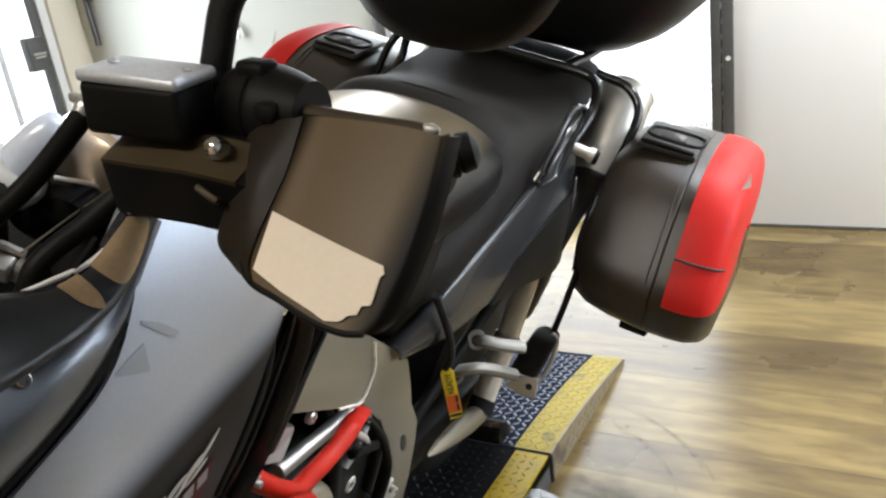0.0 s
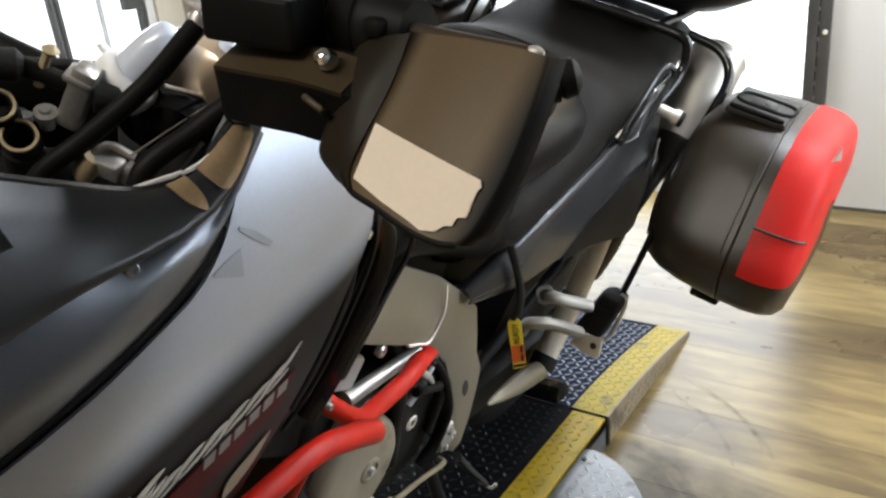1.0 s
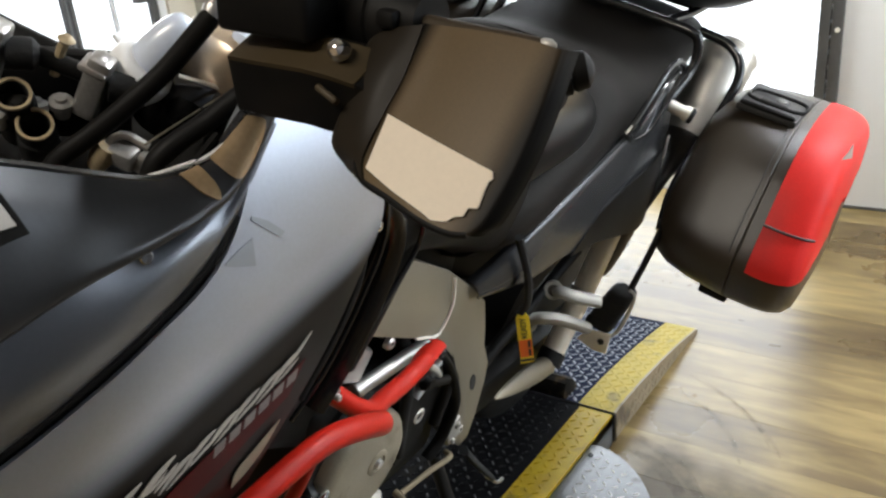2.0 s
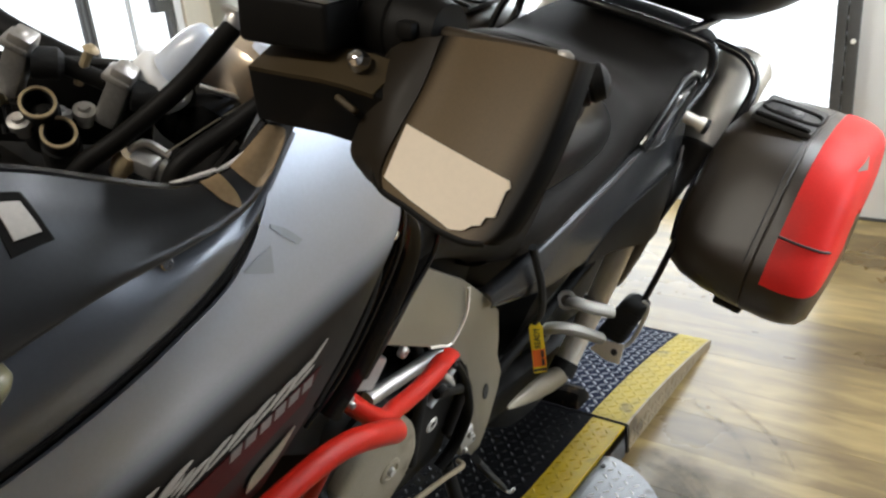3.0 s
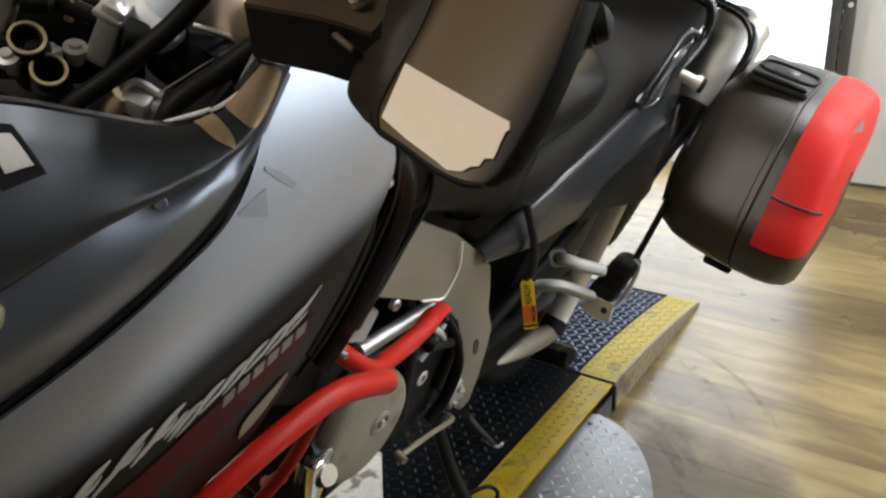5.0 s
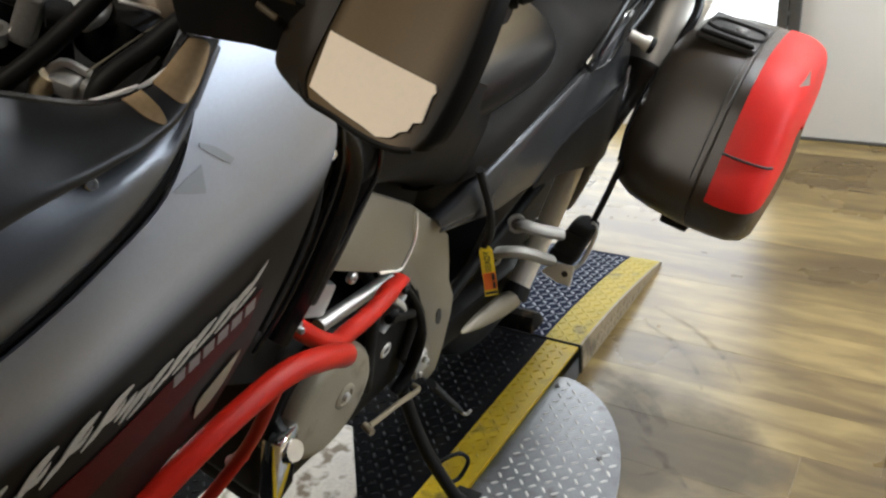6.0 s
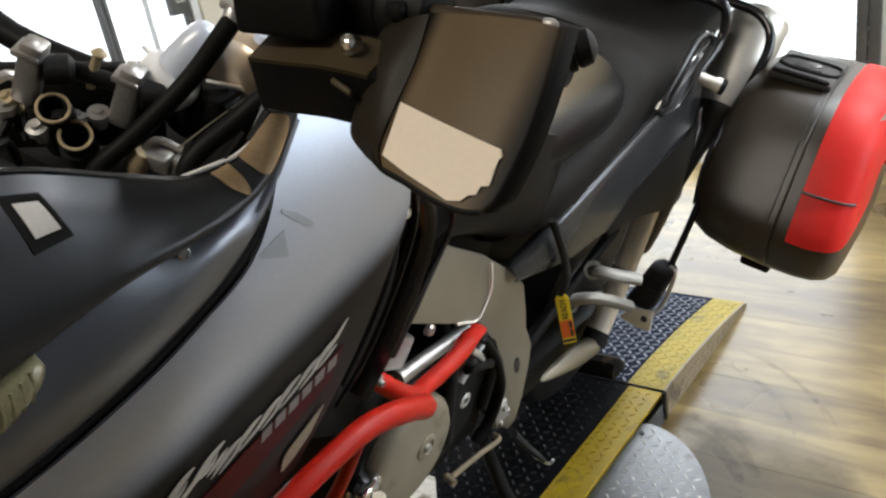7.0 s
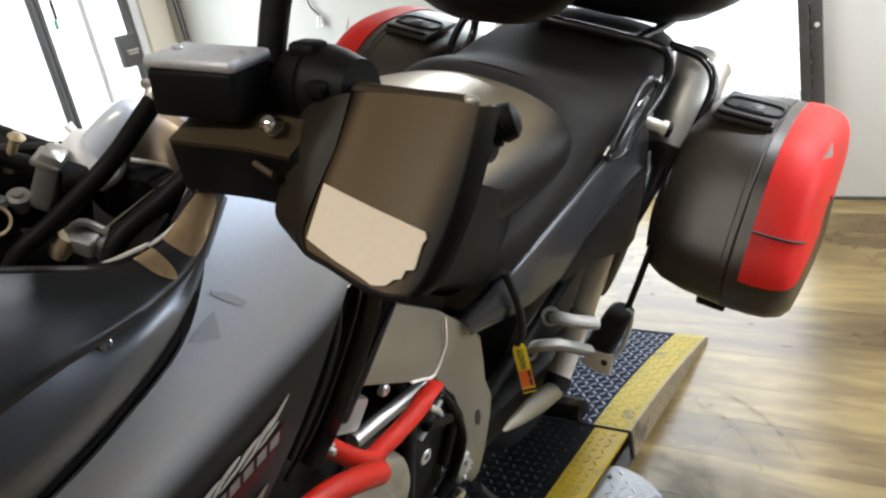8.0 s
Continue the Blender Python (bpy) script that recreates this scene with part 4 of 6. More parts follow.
for k in range(6):
    u = 0.103 + k * 0.0145
    flank_patch("mark_block", ([along(u + 0.003, -0.020), along(u + 0.008, -0.020), along(u + 0.0135, -0.020)], [along(u, -0.031), along(u + 0.005, -0.031), along(u + 0.0105, -0.031)]), GREY_DECAL, 0.0016)
flank_patch("white_wedge", ([(0.370, 0.806), (0.372, 0.824), (0.390, 0.836), (0.414, 0.850)], [(0.371, 0.804), (0.386, 0.811), (0.402, 0.826), (0.4145, 0.849)]), WEDGE_DECAL, 0.0016)
for pts in (([(0.352, 1.024), (0.363, 1.029), (0.3745, 1.033)], [(0.353, 1.022), (0.364, 1.018), (0.374, 1.015)]), ([(0.377, 1.046), (0.388, 1.040), (0.400, 1.029)], [(0.376, 1.044), (0.386, 1.035), (0.396, 1.027)])):
    flank_patch("arrow_mark", pts, MARK, 0.0002)

# black inner panels, frame and air box between fairing and engine
part("inner_panel", sheet([[(0.222, 0.512, 1.012), (0.218, 0.49, 0.955), (0.212, 0.45, 0.87), (0.20, 0.375, 0.79)], [(0.205, 0.535, 1.0), (0.205, 0.525, 0.95), (0.198, 0.49, 0.86), (0.185, 0.42, 0.76)], [(0.175, 0.56, 0.99), (0.17, 0.56, 0.94), (0.165, 0.53, 0.85), (0.155, 0.46, 0.74)]], 5), PLASTIC, bike, "black inner fairing panel")
part("frame_spar", tube([(0.18, 0.52, 1.03), (0.182, 0.60, 0.93), (0.175, 0.575, 0.82), (0.165, 0.535, 0.74)], 0.021, 12, 6, flat=0.6), GLOSS_BLACK, bike, "black frame spar")
part("frame_spar", tube([(0.165, 0.62, 0.98), (0.168, 0.66, 0.90), (0.16, 0.635, 0.82), (0.15, 0.60, 0.74)], 0.016, 12, 6), PLASTIC, bike)
part("radiator_hose", tube([(0.19, 0.505, 0.97), (0.195, 0.51, 0.90), (0.19, 0.47, 0.80)], 0.010, 10, 6), RUBBER, bike)
part("panel_edge", tube([(0.207, 0.552, 1.000), (0.203, 0.566, 0.940), (0.200, 0.548, 0.880), (0.197, 0.515, 0.818), (0.190, 0.480, 0.770)], 0.0026, 8, 6), GLOSS_BLACK, bike, "glossy edge of the inner panel")
part("panel_edge", tube([(0.192, 0.640, 0.950), (0.190, 0.648, 0.895), (0.186, 0.622, 0.848), (0.182, 0.590, 0.806), (0.176, 0.560, 0.770)], 0.0030, 8, 6), GLOSS_BLACK, bike)
part("wiring_loom", tube([(0.209, 0.520, 0.985), (0.213, 0.522, 0.930), (0.211, 0.503, 0.875), (0.205, 0.470, 0.815)], 0.0042, 8, 6), RUBBER, bike, "black wiring loom")
part("slot_bolt", bolt((0.226, 0.512, 0.985), (1, -0.1, 0.2), 0.0055, 0.006), CHROME, bike)
part("air_box", sheet([[(0.15, 0.52, 1.05), (0.178, 0.68, 1.01), (0.175, 0.84, 0.93), (0.15, 0.95, 0.88)], [(0.165, 0.56, 0.95), (0.182, 0.68, 0.92), (0.178, 0.82, 0.86), (0.155, 0.93, 0.80)], [(0.155, 0.58, 0.875), (0.165, 0.68, 0.868), (0.163, 0.80, 0.825), (0.15, 0.90, 0.765)], [(0.11, 0.58, 0.845), (0.115, 0.68, 0.84), (0.12, 0.80, 0.795), (0.11, 0.88, 0.745)]], 5, 0.01), PLASTIC, bike, "matte black panel under the tank")

# tank and seat
def body_ring(y, half, top, low, shoulder=2.6, seg=40):
    mid, hz = (top + low) / 2, (top - low) / 2
    return [Vector((half * math.copysign(abs(math.cos(a)) ** (2 / shoulder), math.cos(a)), y, mid + hz * math.copysign(abs(math.sin(a)) ** (2 / shoulder), math.sin(a)))) for a in [2 * math.pi * k / seg for k in range(seg)]]


def body_loft(stations, shoulder=2.6, n=4):
    """A long rounded body through stations of (y, half width, top, bottom)."""
    rows = curve_through([Vector((h, t, b)) for _, h, t, b in stations], n)
    ys = curve_through([Vector((y, 0, 0)) for y, *_ in stations], n)
    return loft([body_ring(p.x, r.x, r.y, r.z, shoulder) for p, r in zip(ys, rows)])


TANK = [(0.47, 0.10, 0.928), (0.55, 0.148, 0.953), (0.70, 0.172, 0.968), (0.86, 0.178, 0.972), (0.99, 0.176, 0.965), (1.06, 0.172, 0.960), (1.12, 0.160, 0.953), (1.16, 0.140, 0.944), (1.175, 0.12, 0.935)]
part("fuel_tank", body_loft([(y, h + 0.003, t - 0.008, 0.812) for y, h, t in TANK], 2.3), TANK_SHADE_FADE, bike, "bronze-grey fuel tank with black sides and painted-in shading between")
seat = part("seat", body_loft([(0.86, 0.15, 0.84, 0.73), (0.93, 0.176, 0.856, 0.725), (1.03, 0.182, 0.880, 0.735), (1.10, 0.182, 0.908, 0.747), (1.145, 0.181, 0.938, 0.753), (1.175, 0.180, 0.950, 0.760), (1.22, 0.180, 0.944, 0.775), (1.31, 0.179, 0.928, 0.80), (1.40, 0.174, 0.938, 0.84), (1.52, 0.16, 0.955, 0.87), (1.62, 0.14, 0.955, 0.88), (1.68, 0.10, 0.93, 0.89)], 2.7), VINYL, bike, "black vinyl dual seat")
part("seam", tube([(-0.135, 1.172, 0.914), (-0.08, 1.174, 0.942), (0, 1.176, 0.9505), (0.08, 1.174, 0.942), (0.135, 1.172, 0.914)], 0.0022, 6, 6), VINYL, seat, "raised front welt")
loop_pts = [(0.190, 1.190, 0.856), (0.194, 1.205, 0.878), (0.196, 1.245, 0.918), (0.196, 1.285, 0.946), (0.196, 1.330, 0.942), (0.196, 1.368, 0.921), (0.197, 1.330, 0.888), (0.197, 1.292, 0.856), (0.195, 1.262, 0.838), (0.192, 1.215, 0.840), (0.190, 1.190, 0.856)]
part("grab_loop", joined(tube(loop_pts, 0.0048, 8, 5), tube([(0.1955, 1.222, 0.862), (0.1965, 1.275, 0.908), (0.1965, 1.335, 0.928)], 0.0032, 8, 5), box((0.010, 0.040, 0.016), (0.190, 1.225, 0.846), 0.003, (8, 0, 0))), GLOSS_BLACK, bike, "black grab loop beside the seat")
for s in (1, -1):
    pn = [[(s * 0.138, 0.874, 0.706), (s * 0.164, 0.96, 0.764), (s * 0.176, 1.10, 0.810), (s * 0.180, 1.22, 0.846), (s * 0.180, 1.31, 0.874), (s * 0.174, 1.37, 0.893)],
          [(s * 0.152, 0.872, 0.710), (s * 0.176, 0.96, 0.766), (s * 0.187, 1.10, 0.812), (s * 0.191, 1.22, 0.846), (s * 0.191, 1.31, 0.873), (s * 0.184, 1.375, 0.890)],
          [(s * 0.156, 0.876, 0.702), (s * 0.183, 0.96, 0.740), (s * 0.194, 1.09, 0.770), (s * 0.198, 1.22, 0.785), (s * 0.198, 1.34, 0.785), (s * 0.190, 1.405, 0.790)],
          [(s * 0.157, 0.880, 0.693), (s * 0.186, 0.965, 0.712), (s * 0.197, 1.075, 0.728), (s * 0.201, 1.20, 0.722), (s * 0.201, 1.36, 0.690), (s * 0.192, 1.42, 0.695)],
          [(s * 0.154, 0.884, 0.685), (s * 0.184, 0.97, 0.692), (s * 0.196, 1.06, 0.700), (s * 0.201, 1.17, 0.684), (s * 0.202, 1.375, 0.623), (s * 0.195, 1.405, 0.628)]]
    part("tail_panel", sheet(pn, 5), TAIL_PAINT, bike, "dark grey pointed tail side panel")
for s in (1, -1):
    part("tail_lower", sheet([[(s * x, y, z) for y, x, z in row] for row in (((1.14, 0.2005, 0.742), (1.21, 0.2035, 0.758), (1.32, 0.2045, 0.770), (1.410, 0.1945, 0.775)), ((1.10, 0.2005, 0.716), (1.20, 0.2045, 0.718), (1.34, 0.2055, 0.695), (1.425, 0.1960, 0.690)), ((1.07, 0.1995, 0.694), (1.18, 0.2045, 0.678), (1.34, 0.2060, 0.630), (1.410, 0.2000, 0.620)))], 5), PLASTIC, bike, "matte black lower tail panel")
part("tail_mark", box((0.002, 0.012, 0.05), (0.1995, 1.40, 0.775), 0.0005, (20, 0, 0)), GREY_DECAL, bike)
part("under_tray", body_loft([(0.9, 0.10, 0.76, 0.60), (1.1, 0.14, 0.79, 0.62), (1.35, 0.15, 0.83, 0.66), (1.6, 0.13, 0.88, 0.76)], 4), PLASTIC, bike, "black under-seat tray")

# racks
rack = part("luggage_rack", joined(
    tube([(0.168, 1.285, 0.825), (0.184, 1.36, 0.862), (0.190, 1.425, 0.905), (0.186, 1.435, 0.95), (0.165, 1.432, 0.966), (0.10, 1.435, 0.968), (0.0, 1.44, 0.968), (-0.10, 1.435, 0.968), (-0.165, 1.432, 0.966), (-0.186, 1.435, 0.95), (-0.190, 1.425, 0.905), (-0.184, 1.36, 0.862), (-0.168, 1.285, 0.825)], 0.0085, 10, 6),
    tube([(0.12, 1.435, 0.966), (0.13, 1.6, 0.972), (0.11, 1.78, 0.975), (0, 1.80, 0.975), (-0.11, 1.78, 0.975), (-0.13, 1.6, 0.972), (-0.12, 1.435, 0.966)], 0.0085, 10, 6)), GLOSS_BLACK, bike, "black tubular luggage rack")
part("bolt", bolt((0.178, 1.285, 0.825), (1, -0.2, 0.1), 0.010, 0.008), GLOSS_BLACK, rack)
part("spacer", lathe((0.190, 1.365, 0.860), (0.226, 1.374, 0.853), [(0, 0.010), (0.72, 0.010), (0.72, 0.013), (1, 0.013)], 16), STEEL, rack, "bare aluminium spacer")
part("spacer_cap", lathe((0.225, 1.3735, 0.8532), (0.233, 1.3755, 0.8515), [(0, 0.0135), (0.8, 0.0135), (1, 0.010)], 16), RUBBER, rack, "black rubber end cap")
for s in (1, -1):
    part("pannier_rail", tube([(s * 0.160, 1.52, 0.950), (s * 0.222, 1.512, 0.942), (s * 0.255, 1.495, 0.905), (s * 0.254, 1.44, 0.832), (s * 0.248, 1.39, 0.782), (s * 0.250, 1.335, 0.725), (s * 0.264, 1.292, 0.680)], 0.0085, 10, 6), GLOSS_BLACK, bike, "black pannier mounting tube")
    part("support_rod", tube([(s * 0.266, 1.294, 0.690), (s * 0.2645, 1.265, 0.625), (s * 0.261, 1.246, 0.572)], 0.0055, 10, 3), PLASTIC, bike, "thin black support rod")


def pannier(s):
    """A hard side case: its outline from the side, drawn across from the inner to the outer face."""
    prof = curve_through([Vector((y, z, 0)) for y, z in ((1.335, 0.595), (1.28, 0.63), (1.262, 0.69), (1.295, 0.762), (1.345, 0.835), (1.41, 0.878), (1.50, 0.891), (1.60, 0.884), (1.67, 0.845), (1.69, 0.73), (1.67, 0.64), (1.60, 0.595), (1.46, 0.585), (1.335, 0.595))], 4)[:-1]
    mid = Vector((1.48, 0.735, 0))
    def ring(x, k, grow=0.0):
        lean = 0.11 * max(0.0, (x - 0.31) / 0.19)
        return [Vector((s * (x - lean * max(0.0, q.y - 0.60)), q.x, q.y)) for q in [mid + (p - mid) * k + (p - mid).normalized() * grow for p in prof]]
    slices = ((0.246, 0.55), (0.249, 0.74), (0.262, 0.87), (0.29, 0.945), (0.33, 0.985), (0.375, 1.0), (0.396, 1.004), (0.3985, 0.992), (0.401, 1.004), (0.44, 1.0), (0.465, 0.98), (0.485, 0.935), (0.497, 0.85), (0.502, 0.68))
    case = part("pannier", loft([ring(x, k) for x, k in slices]), CASE, bike, "black hard pannier with red reflector panels")
    def panel(lo, hi):
        rows = [ring(x, k, g) for x, k, g in ((0.421, 1.002, 0.0025), (0.445, 0.998, 0.004), (0.468, 0.978, 0.005), (0.490, 0.935, 0.005), (0.502, 0.86, 0.005), (0.507, 0.74, 0.005), (0.509, 0.5, 0.005), (0.5095, 0.2, 0.005))]
        rows = [r[lo:hi] for r in rows]
        return part("reflector", sheet(rows if s < 0 else [list(reversed(r)) for r in rows], 3, 0.004), RED_LENS, case, "red reflector panel")
    panel(8, 13)
    panel(12, 34)
    gap = [ring(x, k, 0.0062)[12] for x, k in ((0.421, 1.002), (0.445, 0.998), (0.468, 0.978), (0.490, 0.935), (0.503, 0.86))]
    part("split_line", tube(gap, 0.0022, 6, 4), INK, case)
    part("rib_line", tube([ring(0.386, 1.003, 0.0008)[i] for i in range(9, 26)], 0.0012, 6, 2), LATCH_GREY, case)
    loop = [Vector((s * (0.335 + u), 1.468 + v, 0.8955 + 0.06 * v)) for u, v in rounded(0, 0, 0.047, 0.026, 3.5, 20)]
    part("carry_handle", tube(loop + loop[:1], 0.0034, 8, 2), PLASTIC, case, "black carry handle loop")
    part("latch_plate", box((0.100, 0.118, 0.012), (s * 0.332, 1.468, 0.8885), 0.005, (4, 0, 0)), LATCH_GREY, case, "dark grey latch plate")
    part("handle_bar", tube([(s * 0.292, 1.425, 0.887), (s * 0.296, 1.412, 0.893), (s * 0.368, 1.412, 0.893), (s * 0.373, 1.425, 0.887)], 0.0045, 8, 4), PLASTIC, case)
    part("lock", joined(lathe((s * 0.340, 1.470, 0.893), (s * 0.340, 1.469, 0.8995), [(0, 0.010), (0.8, 0.010), (1, 0.007)], 16)), FRAME_METAL, case)
    part("slot", box((0.044, 0.030, 0.002), (s * 0.332, 1.469, 0.8952), 0.0005, (4, 0, 0)), INK, case)
    part("hole", lathe((s * 0.372, 1.3665, 0.850), (s * 0.3722, 1.3655, 0.8515), [(0, 0.006), (1, 0.006)], 12), INK, case)
    part("foot", box((0.05, 0.06, 0.02), (s * 0.375, 1.36, 0.592), 0.005), PLASTIC, case)
    spot = ring(0.494, 0.915, 0.0095)[19]
    part("emblem", slab([(0.0, 0.0), (0.024, 0.0), (0.015, 0.024), (0.010, 0.012)], 0.0015, "x", 0, 0), WHITE_DECAL, case, "small pale triangular emblem", pose(*spot, 0, -s * 6, -s * 25))
    return case


pannier(1)
pannier(-1)

top_case = part("top_case", loft([[Vector((x, y, z)) for x, y in rounded(0, 1.70 + dy, hx, hy, 3.6, 44)] for z, hx, hy, dy in ((0.985, 0.150, 0.19, 0.02), (0.99, 0.19, 0.235, 0.01), (1.02, 0.232, 0.265, 0), (1.07, 0.268, 0.283, 0), (1.13, 0.292, 0.292, 0), (1.15, 0.294, 0.293, 0), (1.26, 0.285, 0.285, 0.005), (1.33, 0.25, 0.25, 0.01), (1.36, 0.17, 0.18, 0.02))]), TOP_CASE, bike, "large black top case")
part("lid_band", loft([[Vector((x, y, z)) for x, y in rounded(0, 1.70, hx, hy, 3.6, 44)] for z, hx, hy in ((1.148, 0.2935, 0.2925), (1.150, 0.298, 0.297), (1.166, 0.298, 0.297), (1.168, 0.2935, 0.2925))]), PLASTIC, top_case)
part("mounting_plate", box((0.26, 0.3, 0.014), (0, 1.68, 0.983), 0.005), PLASTIC, bike, "black top case mounting plate")

# exhausts
for s in (1, -1):
    can = part("muffler", lathe((s * 0.2015, 1.508, 0.747), (s * 0.190, 1.665, 0.90), [(0, 0.044), (0.05, 0.052), (0.90, 0.054), (0.93, 0.056), (0.97, 0.052), (1.0, 0.040), (1.0, 0.02)], 32), MUFFLER, bike, "brushed steel muffler")
    part("heat_shield", lathe((s * 0.198, 1.375, 0.625), (s * 0.2012, 1.512, 0.751), [(0, 0.004), (0.3, 0.008), (0.6, 0.012), (0.78, 0.020), (0.88, 0.036), (0.95, 0.050), (1, 0.0535)], 28), FRAME_METAL, can, "dark tapered muffler nose")
pipe = part("exhaust_pipe", tube([(0.150, 1.44, 0.640), (0.155, 1.395, 0.590), (0.157, 1.366, 0.535), (0.155, 1.340, 0.462), (0.155, 1.302, 0.400), (0.157, 1.266, 0.350)], 0.0215, 18, 6), STEEL, bike, "bare steel exhaust pipe")
part("clamp", lathe((0.155, 1.345, 0.473), (0.155, 1.336, 0.454), [(0, 0.0250), (1, 0.0250)], 20), CAST, pipe)
part("clamp", lathe((0.1565, 1.276, 0.360), (0.158, 1.258, 0.340), [(0, 0.0250), (1, 0.0250)], 20), RUBBER, pipe)
part("pipe_shield", tube([(0.176, 1.425, 0.615), (0.169, 1.43, 0.555), (0.158, 1.432, 0.490), (0.154, 1.425, 0.470)], 0.026, 14, 4, r_end=0.014, flat=0.7), HEAT_BROWN, pipe, "dark heat-stained shield")
part("pipe_cone", lathe((0.158, 1.252, 0.340), (0.162, 1.03, 0.405), [(0, 0.0190), (0.25, 0.0195), (0.5, 0.0165), (0.75, 0.0115), (0.93, 0.006), (1, 0.002)], 20), ALU, pipe, "tapered dull steel guard")

# passenger peg bracket
RING_AXIS, RINGS = Vector((0.38, -0.80, 0.46)), ((0.158, 1.165, 0.561), (0.143, 1.130, 0.501))
bracket = part("peg_bracket", joined(
    tube([(0.150, 1.175, 0.552), (0.172, 1.165, 0.564), (0.200, 1.180, 0.560), (0.228, 1.205, 0.555)], 0.0135, 12, 6, flat=0.75),
    tube([(0.136, 1.140, 0.492), (0.160, 1.130, 0.520), (0.190, 1.150, 0.524), (0.226, 1.195, 0.502)], 0.0140, 12, 6, flat=0.75),
    *(lathe(Vector(c) - RING_AXIS * 0.011, Vector(c) + RING_AXIS * 0.011, [(0, 0.0165), (0.9, 0.0165), (1, 0.0150), (1, 0.0100), (0.75, 0.0095)], 20) for c in RINGS)), BRACKET, bike, "cast alloy passenger peg bracket")
for c in RINGS:
    part("ring_hole", lathe(Vector(c) + RING_AXIS * 0.0095, Vector(c) + RING_AXIS * 0.0103, [(0, 0.0098), (1, 0.0098)], 16), HEAT_BROWN, bracket)
part("peg_plate", slab([(0.206, 0.452), (0.222, 0.482), (0.262, 0.492), (0.264, 0.450), (0.240, 0.446)], 0.005, "y", 1.222), STEEL, bracket, "bare plate with a hole")
part("plate_hole", lathe((0.2495, 1.2218, 0.4705), (0.2495, 1.2205, 0.4708), [(0, 0.006), (1, 0.006)], 14), INK, bracket)
part("peg_rubber", loft([[Vector((0.243 + 0.012 * t + u * k, 1.240 + v * k + 0.012 * (1 - k), 0.533 + 0.046 * t)) for u, v in rounded(0, 0, 0.0235 - 0.002 * t, 0.019, 4.5, 24)] for t, k in ((-1.0, 0.7), (-0.95, 0.95), (-0.85, 1.0), (-0.5, 1.0), (-0.48, 0.96), (-0.42, 0.96), (-0.40, 1.0), (0.0, 1.0), (0.02, 0.96), (0.08, 0.96), (0.10, 1.0), (0.5, 1.0), (0.52, 0.96), (0.58, 0.96), (0.6, 1.0), (0.8, 0.97), (0.93, 0.85), (1.0, 0.6))]), RUBBER, bracket, "black ribbed peg rubber")
part("peg_guard", tube([(0.262, 1.240, 0.580), (0.273, 1.240, 0.572), (0.2735, 1.24, 0.540), (0.268, 1.238, 0.500), (0.258, 1.236, 0.478)], 0.0036, 10, 5), DULL_STEEL, bracket, "bare metal peg edge")
part("subframe_rail", tube([(0.13, 0.86, 0.70), (0.10, 1.05, 0.60), (0.10, 1.16, 0.575), (0.15, 1.36, 0.66), (0.15, 1.5, 0.76)], 0.012, 10, 5), PLASTIC, bike)
part("subframe_rail", tube([(0.13, 0.98, 0.46), (0.14, 1.09, 0.525), (0.15, 1.25, 0.60)], 0.011, 10, 5), PLASTIC, bike)
part("brake_line", tube([(0.185, 0.90, 0.79), (0.197, 0.935, 0.72), (0.195, 0.965, 0.66), (0.186, 0.975, 0.63)], 0.006, 8, 6), RUBBER, bike)
part("rear_hugger", sheet([[(x, y, z + 0.06 - 1.5 * x * x) for x in (-0.12, -0.06, 0, 0.06, 0.12)] for y, z in ((1.06, 0.42), (1.14, 0.54), (1.26, 0.61), (1.4, 0.64))], 4), PLASTIC, bike, "black rear hugger")

# yellow hanging tag with print bars
TAG = pose(0.188, 0.972, 0.633, 0, -18, 38)
tag_part = thing("service_tag", "yellow warning tag with orange panel hanging on the motorcycle", "tag", pose(0, 0, DECK, 0, 18, 0) @ TAG)
part("card", slab([(-0.0095, -0.098), (0.0105, -0.098), (0.0105, -0.012), (0.004, 0), (-0.004, 0), (-0.0095, -0.010)], 0.0012, "y", 0, 0), YELLOW_TAG, tag_part)
part("tie", tube([(0, 0.0, -0.006), (0.001, 0.002, 0.003), (0.002, 0.004, 0.008)], 0.0014, 6, 4), PLASTIC, tag_part, "thin black tie")
part("orange_panel", slab([(-0.009, -0.085), (0.010, -0.085), (0.010, -0.052), (-0.009, -0.052)], 0.0006, "y", -0.0012, 0), ORANGE_TAG, tag_part)
word = bpy.data.curves.new("word", "FONT")
word.body, word.size, word.extrude, word.align_x = "READY", 0.0125, 0.0003, "CENTER"
for k in range(2):
    part("print_bar", slab([(0.004, -0.083 + k * 0.016), (0.008, -0.083 + k * 0.016), (0.008, -0.070 + k * 0.016), (0.004, -0.070 + k * 0.016)], 0.0006, "y", -0.0019, 0), INK, tag_part)
part("print_bar", slab([(-0.009, -0.094), (0.010, -0.094), (0.010, -0.089), (-0.009, -0.089)], 0.0006, "y", -0.0012, 0), INK, tag_part)

word_ob = new("word", word)
bpy.context.view_layer.update()
word_mesh = bpy.data.meshes.new_from_object(word_ob.evaluated_get(bpy.context.evaluated_depsgraph_get()))
bpy.data.objects.remove(word_ob)
part("print_word", word_mesh, INK, tag_part, "", pose(0.0045, -0.0014, -0.030, 90, -90, 0))

